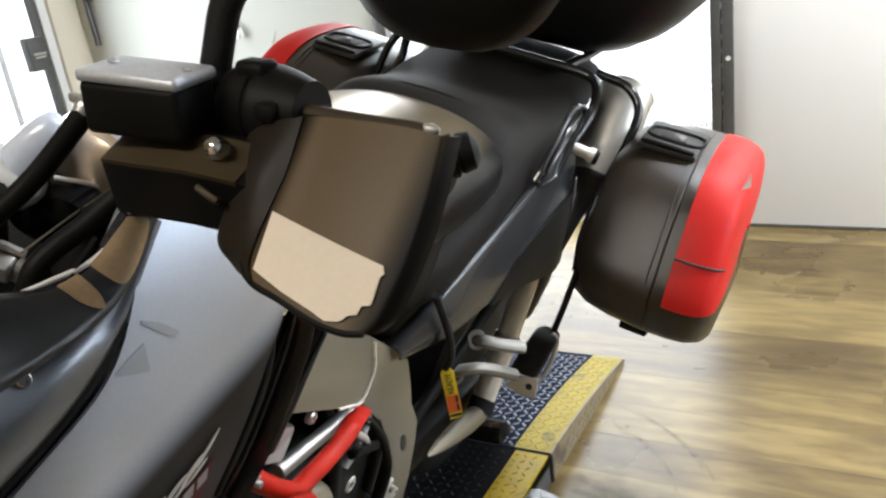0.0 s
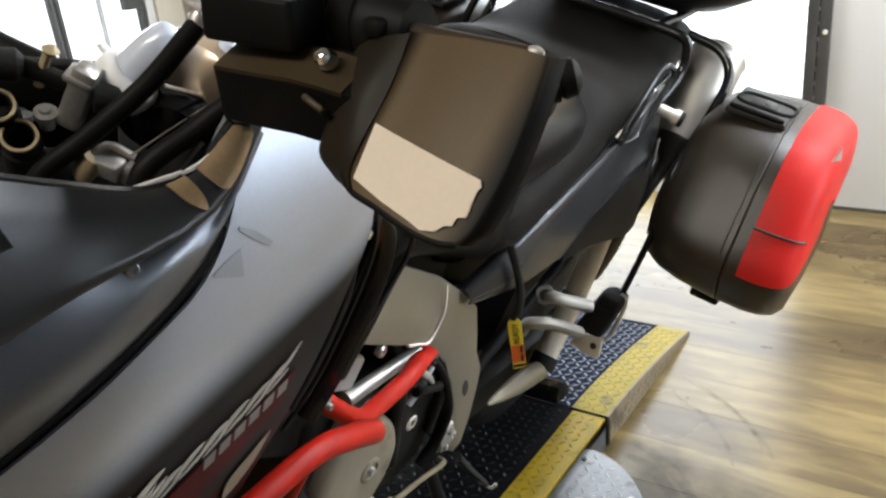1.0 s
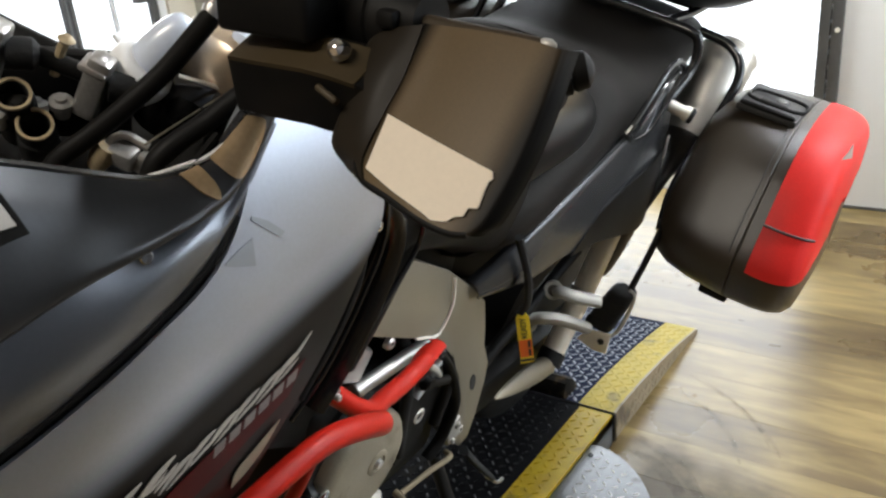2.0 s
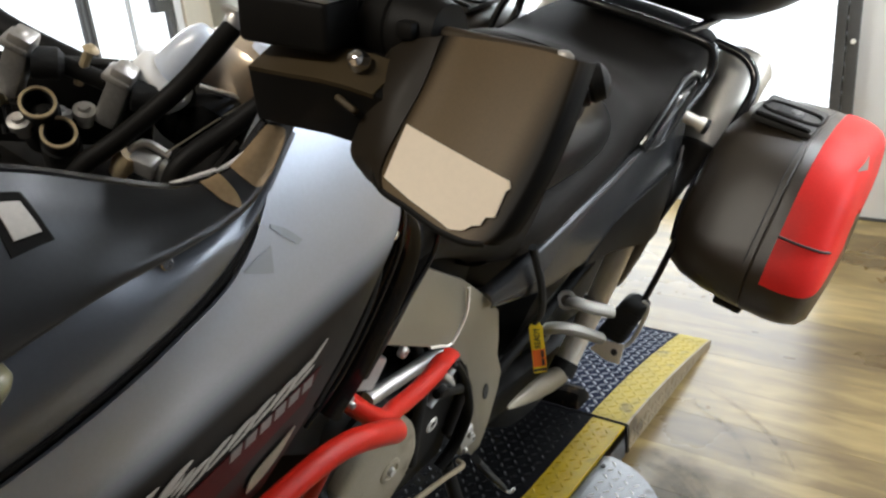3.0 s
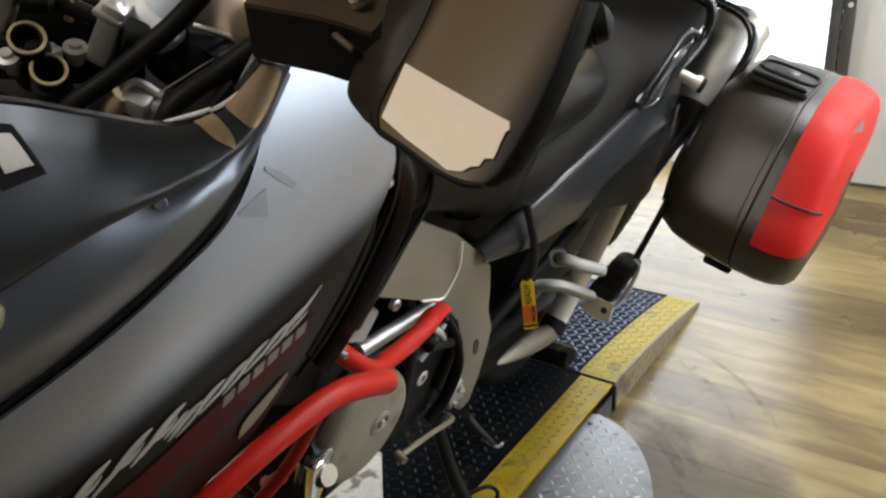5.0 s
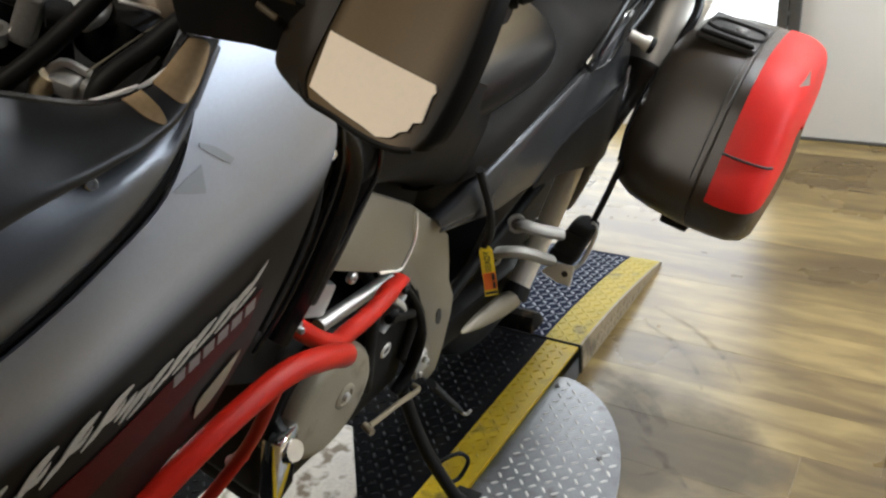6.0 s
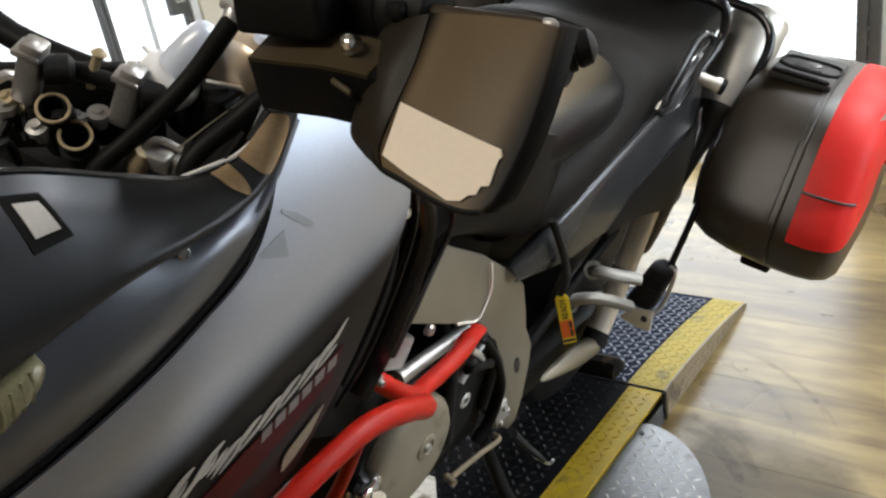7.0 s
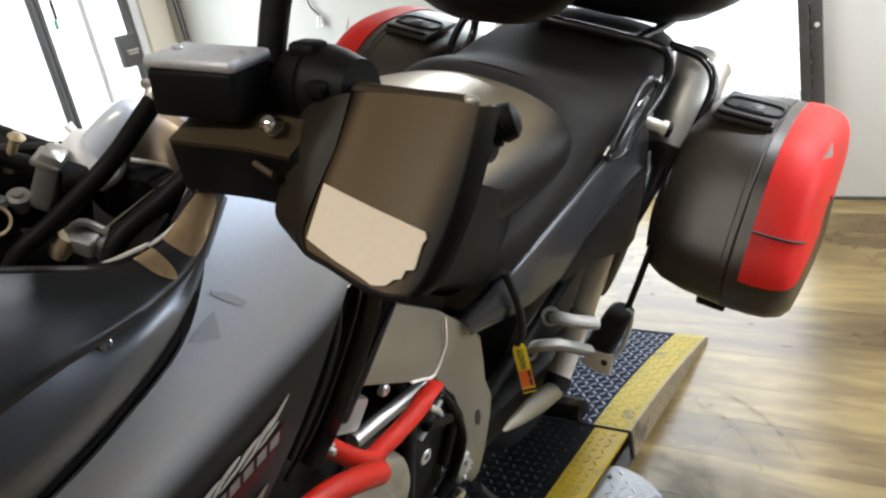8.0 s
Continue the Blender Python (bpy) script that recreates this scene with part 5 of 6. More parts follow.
# frame plates over the swing arm pivot
plate_bm = joined(
    slab([(0.632, 0.752), (0.6605, 0.7725), (0.708, 0.803), (0.744, 0.797), (0.822, 0.750), (0.822, 0.697), (0.802, 0.664), (0.744, 0.691)], 0.008, "x", 0.143, 0.002),
    slab([(0.822, 0.750), (0.875, 0.704), (0.932, 0.650), (0.955, 0.590), (0.967, 0.550), (0.998, 0.497), (1.004, 0.457), (1.002, 0.383), (0.992, 0.335), (0.968, 0.330), (0.940, 0.362), (0.917, 0.404), (0.930, 0.460), (0.906, 0.522), (0.868, 0.584), (0.812, 0.652), (0.803, 0.664), (0.822, 0.697)], 0.008, "x", 0.139, 0.002))
for v in plate_bm.verts:
    v.co.x -= 0.35 * max(0.0, v.co.z - 0.722)
plate = part("frame_plate", plate_bm, ALU, bike, "satin aluminium frame plate")
part("bend_line", tube([(0.1475, 0.823, 0.742), (0.1515, 0.823, 0.715), (0.152, 0.821, 0.695), (0.152, 0.801, 0.666), (0.152, 0.772, 0.678), (0.152, 0.746, 0.690)], 0.0021, 6, 3), STEEL, plate, "bright worn bend edge")
part("slot", loft([[Vector((x, 0.957 + u * 0.95 - v * 0.3, 0.480 + v)) for u, v in rounded(0, 0, 0.008, 0.019, 2.2, 24)] for x in (0.1465, 0.1480)]), INK, plate, "dark slotted hole")
part("pivot_bolt", bolt((0.147, 0.945, 0.388), (1, 0, 0), 0.009, 0.006), BRACKET, plate)

# engine
engine = part("engine", box((0.22, 0.34, 0.30), (0, 0.78, 0.47), 0.03, seg=3), PLASTIC, bike, "black engine block")
part("cylinder", box((0.20, 0.20, 0.26), (0, 0.63, 0.70), 0.025, (-35, 0, 0)), PLASTIC, engine)
part("cylinder", box((0.20, 0.2, 0.24), (0, 0.86, 0.72), 0.025, (18, 0, 0)), PLASTIC, engine)
part("gearbox", box((0.12, 0.14, 0.20), (0, 0.92, 0.40), 0.02), PLASTIC, engine)
part("sump", box((0.16, 0.24, 0.06), (0, 0.74, 0.31), 0.02), PLASTIC, engine)
part("clutch_cover", lathe((0.105, 0.698, 0.489), (0.146, 0.698, 0.489), [(0, 0.087), (0.55, 0.087), (0.8, 0.085), (0.93, 0.080), (1, 0.070), (1, 0.02), (1.0, 0.001)], 40), COVER, engine, "dull tan round engine cover")
part("cover_ring", lathe((0.144, 0.718, 0.491), (0.149, 0.718, 0.491), [(0, 0.020), (0.6, 0.020), (1, 0.017), (1, 0.013), (0.5, 0.012)], 24), COVER, engine)
part("cover_plug", lathe((0.146, 0.718, 0.491), (0.152, 0.718, 0.491), [(0, 0.007), (1, 0.006)], 12), SPRING_STEEL, engine)
part("cover_rim", lathe((0.095, 0.700, 0.498), (0.122, 0.700, 0.498), [(0, 0.104), (0.8, 0.103), (1, 0.097), (1, 0.085)], 36), PLASTIC, engine, "black engine cover rim")
part("sprocket_cover", joined(slab([(0.80, 0.40), (0.86, 0.42), (0.885, 0.50), (0.865, 0.58), (0.81, 0.64), (0.77, 0.62), (0.76, 0.50)], 0.03, "x", 0.10, 0.006), tube([(0.136, 0.80, 0.64), (0.138, 0.86, 0.60), (0.138, 0.892, 0.52), (0.136, 0.88, 0.44)], 0.009, 10, 6)), PLASTIC, engine, "black sprocket cover")
part("polished_rail", joined(tube([(0.135, 0.655, 0.652), (0.14, 0.795, 0.648)], 0.0095, 14), box((0.03, 0.05, 0.045), (0.12, 0.655, 0.69), 0.006, (-30, 0, 0))), CAST, engine, "polished engine mount rail")
part("shift_rod", joined(tube([(0.152, 0.79, 0.585), (0.155, 0.85, 0.56)], 0.007, 10), lathe((0.150, 0.80, 0.585), (0.160, 0.80, 0.585), [(0, 0.010), (1, 0.008)], 12)), PLASTIC, engine)
part("engine_bolt", lathe((0.140, 0.70, 0.705), (0.148, 0.70, 0.705), [(0, 0.008), (0.7, 0.008), (1, 0.006), (1, 0.003), (0.6, 0.003)], 14), SPRING_STEEL, engine)
part("cover_edge", tube([(0.148, 0.800, 0.612), (0.150, 0.826, 0.585), (0.150, 0.842, 0.555)], 0.006, 10, 4, r_end=0.004), DULL_STEEL, engine, "worn bright cover edge")
part("chain_guide", tube([(0.138, 0.842, 0.600), (0.139, 0.826, 0.588), (0.139, 0.812, 0.572), (0.138, 0.792, 0.556)], 0.0105, 10, 5, flat=0.4), CAST, engine, "bright cast chain guide")
part("sprocket", lathe((0.112, 0.838, 0.480), (0.122, 0.838, 0.480), [(0, 0.030), (0.0, 0.052), (0.5, 0.055), (1.0, 0.052), (1.0, 0.030), (0.6, 0.028)], 36), DULL_STEEL, engine, "dirty steel front sprocket")
part("sprocket_nut", bolt((0.122, 0.838, 0.480), (1, 0, 0), 0.014, 0.010), DULL_STEEL, engine)
part("hose", tube([(0.10, 0.76, 0.70), (0.135, 0.775, 0.62), (0.14, 0.775, 0.53), (0.13, 0.80, 0.43)], 0.008, 10, 6), RUBBER, engine, "black rubber hose")
part("arch", tube([(0.142, 0.800, 0.648), (0.145, 0.852, 0.588), (0.146, 0.892, 0.522), (0.146, 0.913, 0.462), (0.144, 0.900, 0.405), (0.140, 0.872, 0.372)], 0.010, 12, 6, flat=0.6), PLASTIC, engine, "black plastic cover arch")

part("wire_sleeve", tube([(0.2215, 0.476, 0.945), (0.2225, 0.4865, 0.930), (0.2225, 0.484, 0.916), (0.2215, 0.474, 0.910)], 0.0028, 8, 4), PALE_YELLOW, bike, "dirty yellow wire sleeve")

# red crash bars
crash = part("crash_bar", joined(
    tube([(0.163, 0.762, 0.655), (0.167, 0.735, 0.657), (0.171, 0.700, 0.660), (0.176, 0.655, 0.668), (0.182, 0.612, 0.685), (0.160, 0.565, 0.735), (0.130, 0.545, 0.775)], 0.0115, 14, 6),
    tube([(0.175, 0.615, 0.665), (0.205, 0.600, 0.690), (0.228, 0.572, 0.728), (0.234, 0.53, 0.757), (0.233, 0.485, 0.775), (0.232, 0.44, 0.777), (0.23, 0.355, 0.762), (0.22, 0.22, 0.70), (0.19, 0.10, 0.60), (0.13, 0.05, 0.50)], 0.0138, 16, 6, r_end=0.0095),
    tube([(0.222, 0.475, 0.750), (0.209, 0.468, 0.690), (0.198, 0.458, 0.650), (0.190, 0.440, 0.622), (0.18, 0.42, 0.59)], 0.0068, 12, 6),
    tube([(0.200, 0.460, 0.655), (0.17, 0.48, 0.60), (0.14, 0.51, 0.55)], 0.0075, 12, 5)), RED_PAINT, bike, "red tubular crash bar")
part("flat_end", tube([(0.147, 0.808, 0.645), (0.151, 0.795, 0.649), (0.158, 0.772, 0.654), (0.166, 0.738, 0.657)], 0.0155, 16, 5, r_end=0.0125, flat=0.42), RED_PAINT, crash, "flattened red bar end")
part("bolt", bolt((0.158, 0.806, 0.638), (1, 0, 0), 0.007, 0.006), INK, crash)
part("bolt", bolt((0.158, 0.786, 0.645), (1, 0, 0), 0.006, 0.004), INK, crash)
part("clamp", joined(box((0.010, 0.012, 0.011), (0.180, 0.552, 0.752), 0.002, (30, 0, 0)), bolt((0.184, 0.552, 0.748), (1, 0, 0), 0.004, 0.006)), SPRING_STEEL, crash)
part("oil_cooler", joined(box((0.03, 0.05, 0.12), (0.135, 0.60, 0.46), 0.008, (0, 0, 12)), lathe((0.145, 0.60, 0.49), (0.16, 0.60, 0.50), [(0, 0.018), (1, 0.014)], 14)), CHROME, bike, "polished oil line fitting")

# side stand, shift lever, rider peg
def on_deck(x):
    return 0.325 * x - 0.011
foot_x = 0.262
stand = part("side_stand", joined(tube([(0.125, 0.925, 0.33), (0.145, 0.935, 0.275), (0.186, 0.945, 0.20), (0.243, 0.972, 0.105), (foot_x, 0.982, on_deck(foot_x) + 0.012)], 0.0115, 14, 5), box((0.05, 0.06, 0.008), (foot_x, 0.985, on_deck(foot_x) + 0.010), 0.003, (0, -18, 0))), PLASTIC, bike, "black side stand")
part("loop", tube([(0.205, 0.953, 0.170), (0.226, 0.992, 0.180), (0.242, 1.012, 0.155), (0.240, 0.998, 0.120), (0.232, 0.972, 0.122)], 0.0040, 8, 6), PLASTIC, stand, "wire foot loop")
part("shift_lever", joined(tube([(0.150, 0.912, 0.364), (0.164, 0.904, 0.368), (0.165, 0.843, 0.387), (0.165, 0.766, 0.4035)], 0.0043, 10, 5), tube([(0.158, 0.762, 0.4045), (0.176, 0.757, 0.4055)], 0.0055, 12)), RAMP_SIDE, bike, "worn alloy shift lever")
part("rider_peg", tube([(0.152, 0.978, 0.318), (0.165, 1.010, 0.272), (0.180, 1.050, 0.220), (0.185, 1.062, 0.204)], 0.013, 12, 4, r_end=0.008, flat=0.55), RUBBER, bike, "black rubber rider footpeg")
part("peg_tip", tube([(0.178, 1.048, 0.216), (0.190, 1.080, 0.182), (0.196, 1.086, 0.192)], 0.0028, 8, 5), CAST, bike, "turned-up metal peg tip")
part("peg_hanger", joined(box((0.014, 0.036, 0.05), (0.146, 0.925, 0.40), 0.005, (15, 0, 0)), bolt((0.153, 0.925, 0.415), (1, 0, 0), 0.006, 0.005), bolt((0.153, 0.92, 0.385), (1, 0, 0), 0.005, 0.005)), BRACKET, bike, "cast alloy peg hanger")

# handlebar, hand guard, clutch reservoir, mirror
part("handlebar", joined(tube([(0.383, 0.432, 1.175), (0.30, 0.425, 1.160), (0.20, 0.44, 1.125), (0.12, 0.47, 1.05), (0.0, 0.46, 1.03), (-0.12, 0.42, 1.05), (-0.20, 0.38, 1.09), (-0.40, 0.26, 1.13)], 0.012, 14, 6), tube([(0.374, 0.4315, 1.173), (0.295, 0.425, 1.158)], 0.0165, 16)), PLASTIC, bike, "black handlebar with rubber grip")


def guard_y(x, z):
    """The hand guard's face: its foot stands forward, its outer end curls back."""
    return 0.381 + 0.72 * (z - 1.147) - 0.1 * (x - 0.315) + 0.8 * max(0, 0.3105 - 0.16 * max(0, z - 1.165) - x) + 0.6 * (x - 0.345) ** 2


face = [[(0.3070, 1.1865), (0.326, 1.191), (0.347, 1.195), (0.368, 1.198), (0.383, 1.199)],
        [(0.3105, 1.164), (0.329, 1.168), (0.352, 1.172), (0.374, 1.174), (0.3885, 1.174)],
        [(0.3105, 1.144), (0.329, 1.146), (0.355, 1.149), (0.378, 1.150), (0.391, 1.151)],
        [(0.3120, 1.1245), (0.332, 1.124), (0.358, 1.125), (0.378, 1.126), (0.390, 1.128)],
        [(0.3190, 1.1182), (0.338, 1.1168), (0.360, 1.1155), (0.376, 1.1165), (0.386, 1.1195)]]
inner = [[(0.284, 1.168), (0.296, 1.178)], [(0.285, 1.155), (0.298, 1.160)], [(0.290, 1.140), (0.301, 1.1425)], [(0.299, 1.1265), (0.306, 1.1255)], [(0.312, 1.1190), (0.316, 1.1185)]]


def guard_row(near, across):
    """One line over the shell: rounded inner side, face, outer side turned back."""
    pts = [(x, guard_y(x, z), z) for x, z in near + across]
    x, y, z = pts[-1]
    back = [(0.0030, 0.0025, -0.0003), (0.0050, 0.007, -0.001), (0.0060, 0.013, -0.002)]
    return list(reversed(pts + [(x + dx, y + dy, z + dz) for dx, dy, dz in back]))


shell = [curve_through(guard_row(i, f), 6) for i, f in zip(inner, face)]
guard = part("hand_guard", sheet(shell, 6, 0.004, along=1), GUARD, bike, "plastic hand guard with painted-in tan reflection, dark sides and torn label")


def arm_ring(x, lift_by, back=0.0, k=1.0, ring=((0.394, 1.154), (0.373, 1.1425), (0.383, 1.108), (0.412, 1.106), (0.428, 1.125), (0.428, 1.152))):
    return [Vector((x, 0.40 + (y - 0.40) * k + back, 1.132 + (z - 1.132) * k + lift_by)) for y, z in ring]


STATIONS = ((0.2055, 0, 0, 0.94), (0.208, 0), (0.235, 0.0055), (0.262, 0.0115), (0.279, 0.0135, 0.001), (0.292, 0.0120, 0.007), (0.306, 0.0080, 0.016, 0.95), (0.318, 0.0040, 0.026, 0.9))
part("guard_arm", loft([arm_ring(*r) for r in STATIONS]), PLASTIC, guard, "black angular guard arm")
part("arm_top", loft([arm_ring(*r, *((0.0, 1.0)[len(r) - 2:] if len(r) < 4 else ()), ring=((0.3955, 1.1555), (0.3722, 1.1432), (0.3735, 1.1405), (0.397, 1.150))) for r in STATIONS[1:6]]), ARM_LIT, guard, "top face of the guard arm, its lit tan tone painted on")
part("arm_rib", box((0.015, 0.006, 0.004), (0.2795, 0.3745, 1.146), 0.0015, (-35, 14, 0)), ARM_LIT, guard)
part("guard_screw", lathe((0.2765, 0.386, 1.166), (0.2780, 0.378, 1.171), [(0, 0.0060), (0.4, 0.0060), (0.85, 0.0045), (1, 0.0015)], 18), CHROME, guard, "domed bright screw")
near_edge = [(0.2800, 0.4100, 1.1715), (0.2806, 0.3939, 1.1534), (0.2835, 0.3860, 1.1365), (0.2845, 0.3790, 1.1195), (0.2960, 0.3765, 1.1130), (0.3115, 0.3650, 1.1170)]
far_edge = [(x + 0.002, guard_y(x + 0.002, z) + 0.0004, z) for x, z in ((0.3070, 1.1860), (0.3105, 1.164), (0.3105, 1.148), (0.3115, 1.132), (0.3135, 1.124), (0.3190, 1.1182))]
shoulder = []
for a, b, swell in zip(near_edge, far_edge, (0.002, 0.004, 0.004, 0.002, 0.001, 0.0)):
    a, b = Vector(a), Vector(b)
    out = Vector((-0.25, -0.9, 0.3)) * swell
    shoulder.append([a + Vector((-0.001, 0.010, -0.001)), a, a.lerp(b, 0.35) + out, a.lerp(b, 0.72) + out, b])
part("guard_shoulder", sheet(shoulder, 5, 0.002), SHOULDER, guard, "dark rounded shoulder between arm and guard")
rim_line = [(0.298, 1.129), (0.307, 1.1225), (0.3185, 1.1176)] + face[4][1:]
part("guard_rim", tube([(x, guard_y(x, z) + 0.0015, z - 0.0005) for x, z in rim_line], 0.0020, 10, 8), PLASTIC, guard, "black lower rim of the guard")
edge_pts = [(0.3155, 1.1475), (0.3870, 1.1465), (0.3890, 1.1440), (0.3870, 1.1415), (0.3878, 1.1375), (0.3890, 1.1315), (0.3845, 1.1300), (0.3840, 1.1262), (0.3795, 1.1245), (0.3770, 1.1212), (0.3690, 1.1190), (0.3610, 1.1200), (0.3400, 1.1214), (0.319, 1.1238)]
bm = bmesh.new()
rim_v = [bm.verts.new((0.3155 + (x - 0.3155) * 0.955, 0, z)) for x, z in edge_pts]
flat = bm.faces.new(rim_v)
bmesh.ops.triangulate(bm, faces=[flat])
for _ in range(3):
    bmesh.ops.subdivide_edges(bm, edges=bm.edges[:], cuts=1, use_grid_fill=True)
bmesh.ops.solidify(bm, geom=bm.faces[:], thickness=0.0006)
for v in bm.verts:
    v.co.y = guard_y(v.co.x, v.co.z) - 0.0016 + v.co.y
part("torn_label", bm, PAPER, guard, "torn blank beige paper label")
part("clutch_lever", tube([(0.268, 0.414, 1.179), (0.294, 0.423, 1.1835), (0.336, 0.428, 1.1885), (0.358, 0.4305, 1.1915), (0.367, 0.431, 1.1925)], 0.0052, 12, 6, r_end=0.0034, flat=0.7), LEVER_BROWN, bike, "dark brown clutch lever")
part("lever_ball", lathe((0.365, 0.4305, 1.1922), (0.374, 0.4315, 1.1935), [(0, 0.0020), (0.25, 0.0031), (0.7, 0.0031), (1, 0.0012)], 14), DULL_STEEL, bike, "pale lever ball")
part("bar_weight", lathe((0.374, 0.440, 1.176), (0.389, 0.450, 1.184), [(0, 0.0115), (0.35, 0.0115), (0.4, 0.0095), (0.5, 0.0108), (0.8, 0.0098), (0.95, 0.006), (1, 0.002)], 18), PLASTIC, bike, "black bar end weight")
part("switch_housing", joined(lathe((0.246, 0.430, 1.172), (0.302, 0.428, 1.182), [(0, 0.012), (0.12, 0.020), (0.3, 0.0235), (0.48, 0.024), (0.5, 0.0225), (0.54, 0.0225), (0.56, 0.024), (0.8, 0.021), (1, 0.017)], 22), box((0.020, 0.016, 0.012), (0.268, 0.424, 1.197), 0.004, (0, -10, 0), 3), box((0.012, 0.010, 0.010), (0.288, 0.408, 1.184), 0.003, (0, -10, 0), 2)), PLASTIC, bike, "black switch housing")
res = part("clutch_reservoir", box((0.060, 0.034, 0.028), (0.2275, 0.389, 1.175), 0.004, (0, -9, 7), 3), PLASTIC, bike, "black clutch fluid reservoir")
part("lid", box((0.0615, 0.036, 0.007), (0.2262, 0.3885, 1.1915), 0.003, (0, -8, 7), 3), LID, res, "worn grey metal lid")
part("lid_screw", bolt((0.206, 0.386, 1.1925), (0.1, 0, 1), 0.003, 0.0015), LID, res)
part("lid_screw", bolt((0.250, 0.391, 1.1985), (0.1, 0, 1), 0.003, 0.0015), LID, res)
part("perch_bolt", bolt((0.2385, 0.424, 1.182), (0.1, -1, 0.4), 0.007, 0.007), CHROME, res, "bright perch bolt")
mirror = part("mirror", loft([[Vector((0.334 + x * k, 0.500 + dy, 1.274 + z * k + 0.05 * x)) for x, z in rounded(0, 0, 0.066, 0.062, 2.3, 36)] for dy, k in ((-0.030, 0.45), (-0.026, 0.72), (-0.012, 0.94), (0.004, 1.0), (0.010, 0.97))]), PLASTIC, bike, "black rear-view mirror housing")
part("mirror_glass", loft([[Vector((0.334 + x, 0.500 + dy, 1.274 + z + 0.05 * x)) for x, z in rounded(0, 0, 0.058, 0.054, 2.3, 36)] for dy in (0.0102, 0.0122)]), MIRROR, mirror)
part("mirror_stem", tube([(0.240, 0.424, 1.166), (0.240, 0.426, 1.20), (0.246, 0.432, 1.235), (0.268, 0.455, 1.258), (0.31, 0.49, 1.262)], 0.0085, 14, 6), RUBBER, mirror, "black mirror stem")
part("mirror_stem", lathe((0.240, 0.424, 1.150), (0.240, 0.424, 1.186), [(0, 0.014), (0.7, 0.014), (1, 0.010)], 6), PLASTIC, mirror)

# cockpit behind the cowl
cockpit = part("cockpit_tray", sheet([[(x, y, z) for x in (-0.18, -0.09, 0, 0.09, 0.185)] for y, z in ((0.10, 1.01), (0.22, 0.97), (0.34, 0.955), (0.46, 0.97))], 4), TRAY, bike, "black cockpit tray")
part("dash_hood", slab([(0.020, 0.320), (0.030, 0.312), (0.098, 0.392), (0.088, 0.400)], 0.06, "z", 1.040, 0.002), PLASTIC, cockpit, "black dash hood")
part("inner_wall", sheet([[(0.193, 0.20, 1.116), (0.199, 0.28, 1.092), (0.202, 0.335, 1.075), (0.204, 0.370, 1.080), (0.205, 0.390, 1.102)], [(0.180, 0.22, 1.05), (0.185, 0.30, 1.03), (0.185, 0.36, 1.025), (0.184, 0.40, 1.03), (0.182, 0.43, 1.06)]], 5), TANK_PAINT, cockpit, "glossy inner face of the cowl")
part("inner_rib", tube([(0.203, 0.352, 1.074), (0.193, 0.372, 1.052), (0.186, 0.385, 1.03)], 0.006, 8, 4), GLOSS_BLACK, cockpit)
part("dash_binnacle", loft([[Vector((0.135 + x * k, 0.445 + dy, 1.095 + z * k)) for x, z in rounded(0, 0, 0.045, 0.034, 2.6, 32)] for dy, k in ((-0.030, 0.55), (-0.022, 0.85), (0.0, 1.0), (0.03, 0.96), (0.05, 0.7))]), DASH_PAINT, cockpit, "glossy bronze instrument binnacle")
part("dash_step", tube([(0.137, 0.3988, 1.0999), (0.1475, 0.4097, 1.0968), (0.1591, 0.4201, 1.093)], 0.0022, 10, 4, flat=0.6), DULL_STEEL, cockpit, "pale ledge under the binnacle")
part("dash_cap", box((0.035, 0.02, 0.016), (0.165, 0.44, 1.121), 0.005, (0, 8, 0)), BLUE_DOME, cockpit)
part("dash_lens", loft([[Vector((0.128 + x * k, 0.400 + dy, 1.066 + z * k + 0.5 * dy)) for x, z in rounded(0, 0, 0.042, 0.020, 4, 28)] for dy, k in ((0, 1.0), (0.03, 1.0), (0.04, 0.9))]), DASH_GLASS, cockpit, "dark glass instrument face")
part("dash_trim", tube([(0.155, 0.395, 1.047), (0.170, 0.408, 1.054), (0.177, 0.424, 1.071), (0.178, 0.432, 1.088)], 0.0028, 8, 6), CHROME, cockpit, "bright curved trim")
part("fluid_dome", lathe((0.114, 0.392, 1.101), (0.132, 0.411, 1.133), [(0, 0.0138), (0.3, 0.0138), (0.6, 0.0128), (0.8, 0.0112), (0.94, 0.0090), (1, 0.0065), (1.02, 0.001)], 24), BLUE_DOME, cockpit, "pale translucent plastic dome")
part("dome_collar", lathe((0.104, 0.386, 1.087), (0.116, 0.394, 1.103), [(0, 0.019), (0.4, 0.0215), (0.75, 0.0212), (0.9, 0.0190), (1, 0.0160)], 28), WHITE_METAL, cockpit, "white collar under the dome")
def ring_at(c, d, r, seg=24):
    s = d.cross(Vector((0, 0, 1))).normalized()
    u = d.cross(s)
    return [c + s * (r * math.cos(2 * math.pi * k / seg)) + u * (r * math.sin(2 * math.pi * k / seg)) for k in range(seg)]


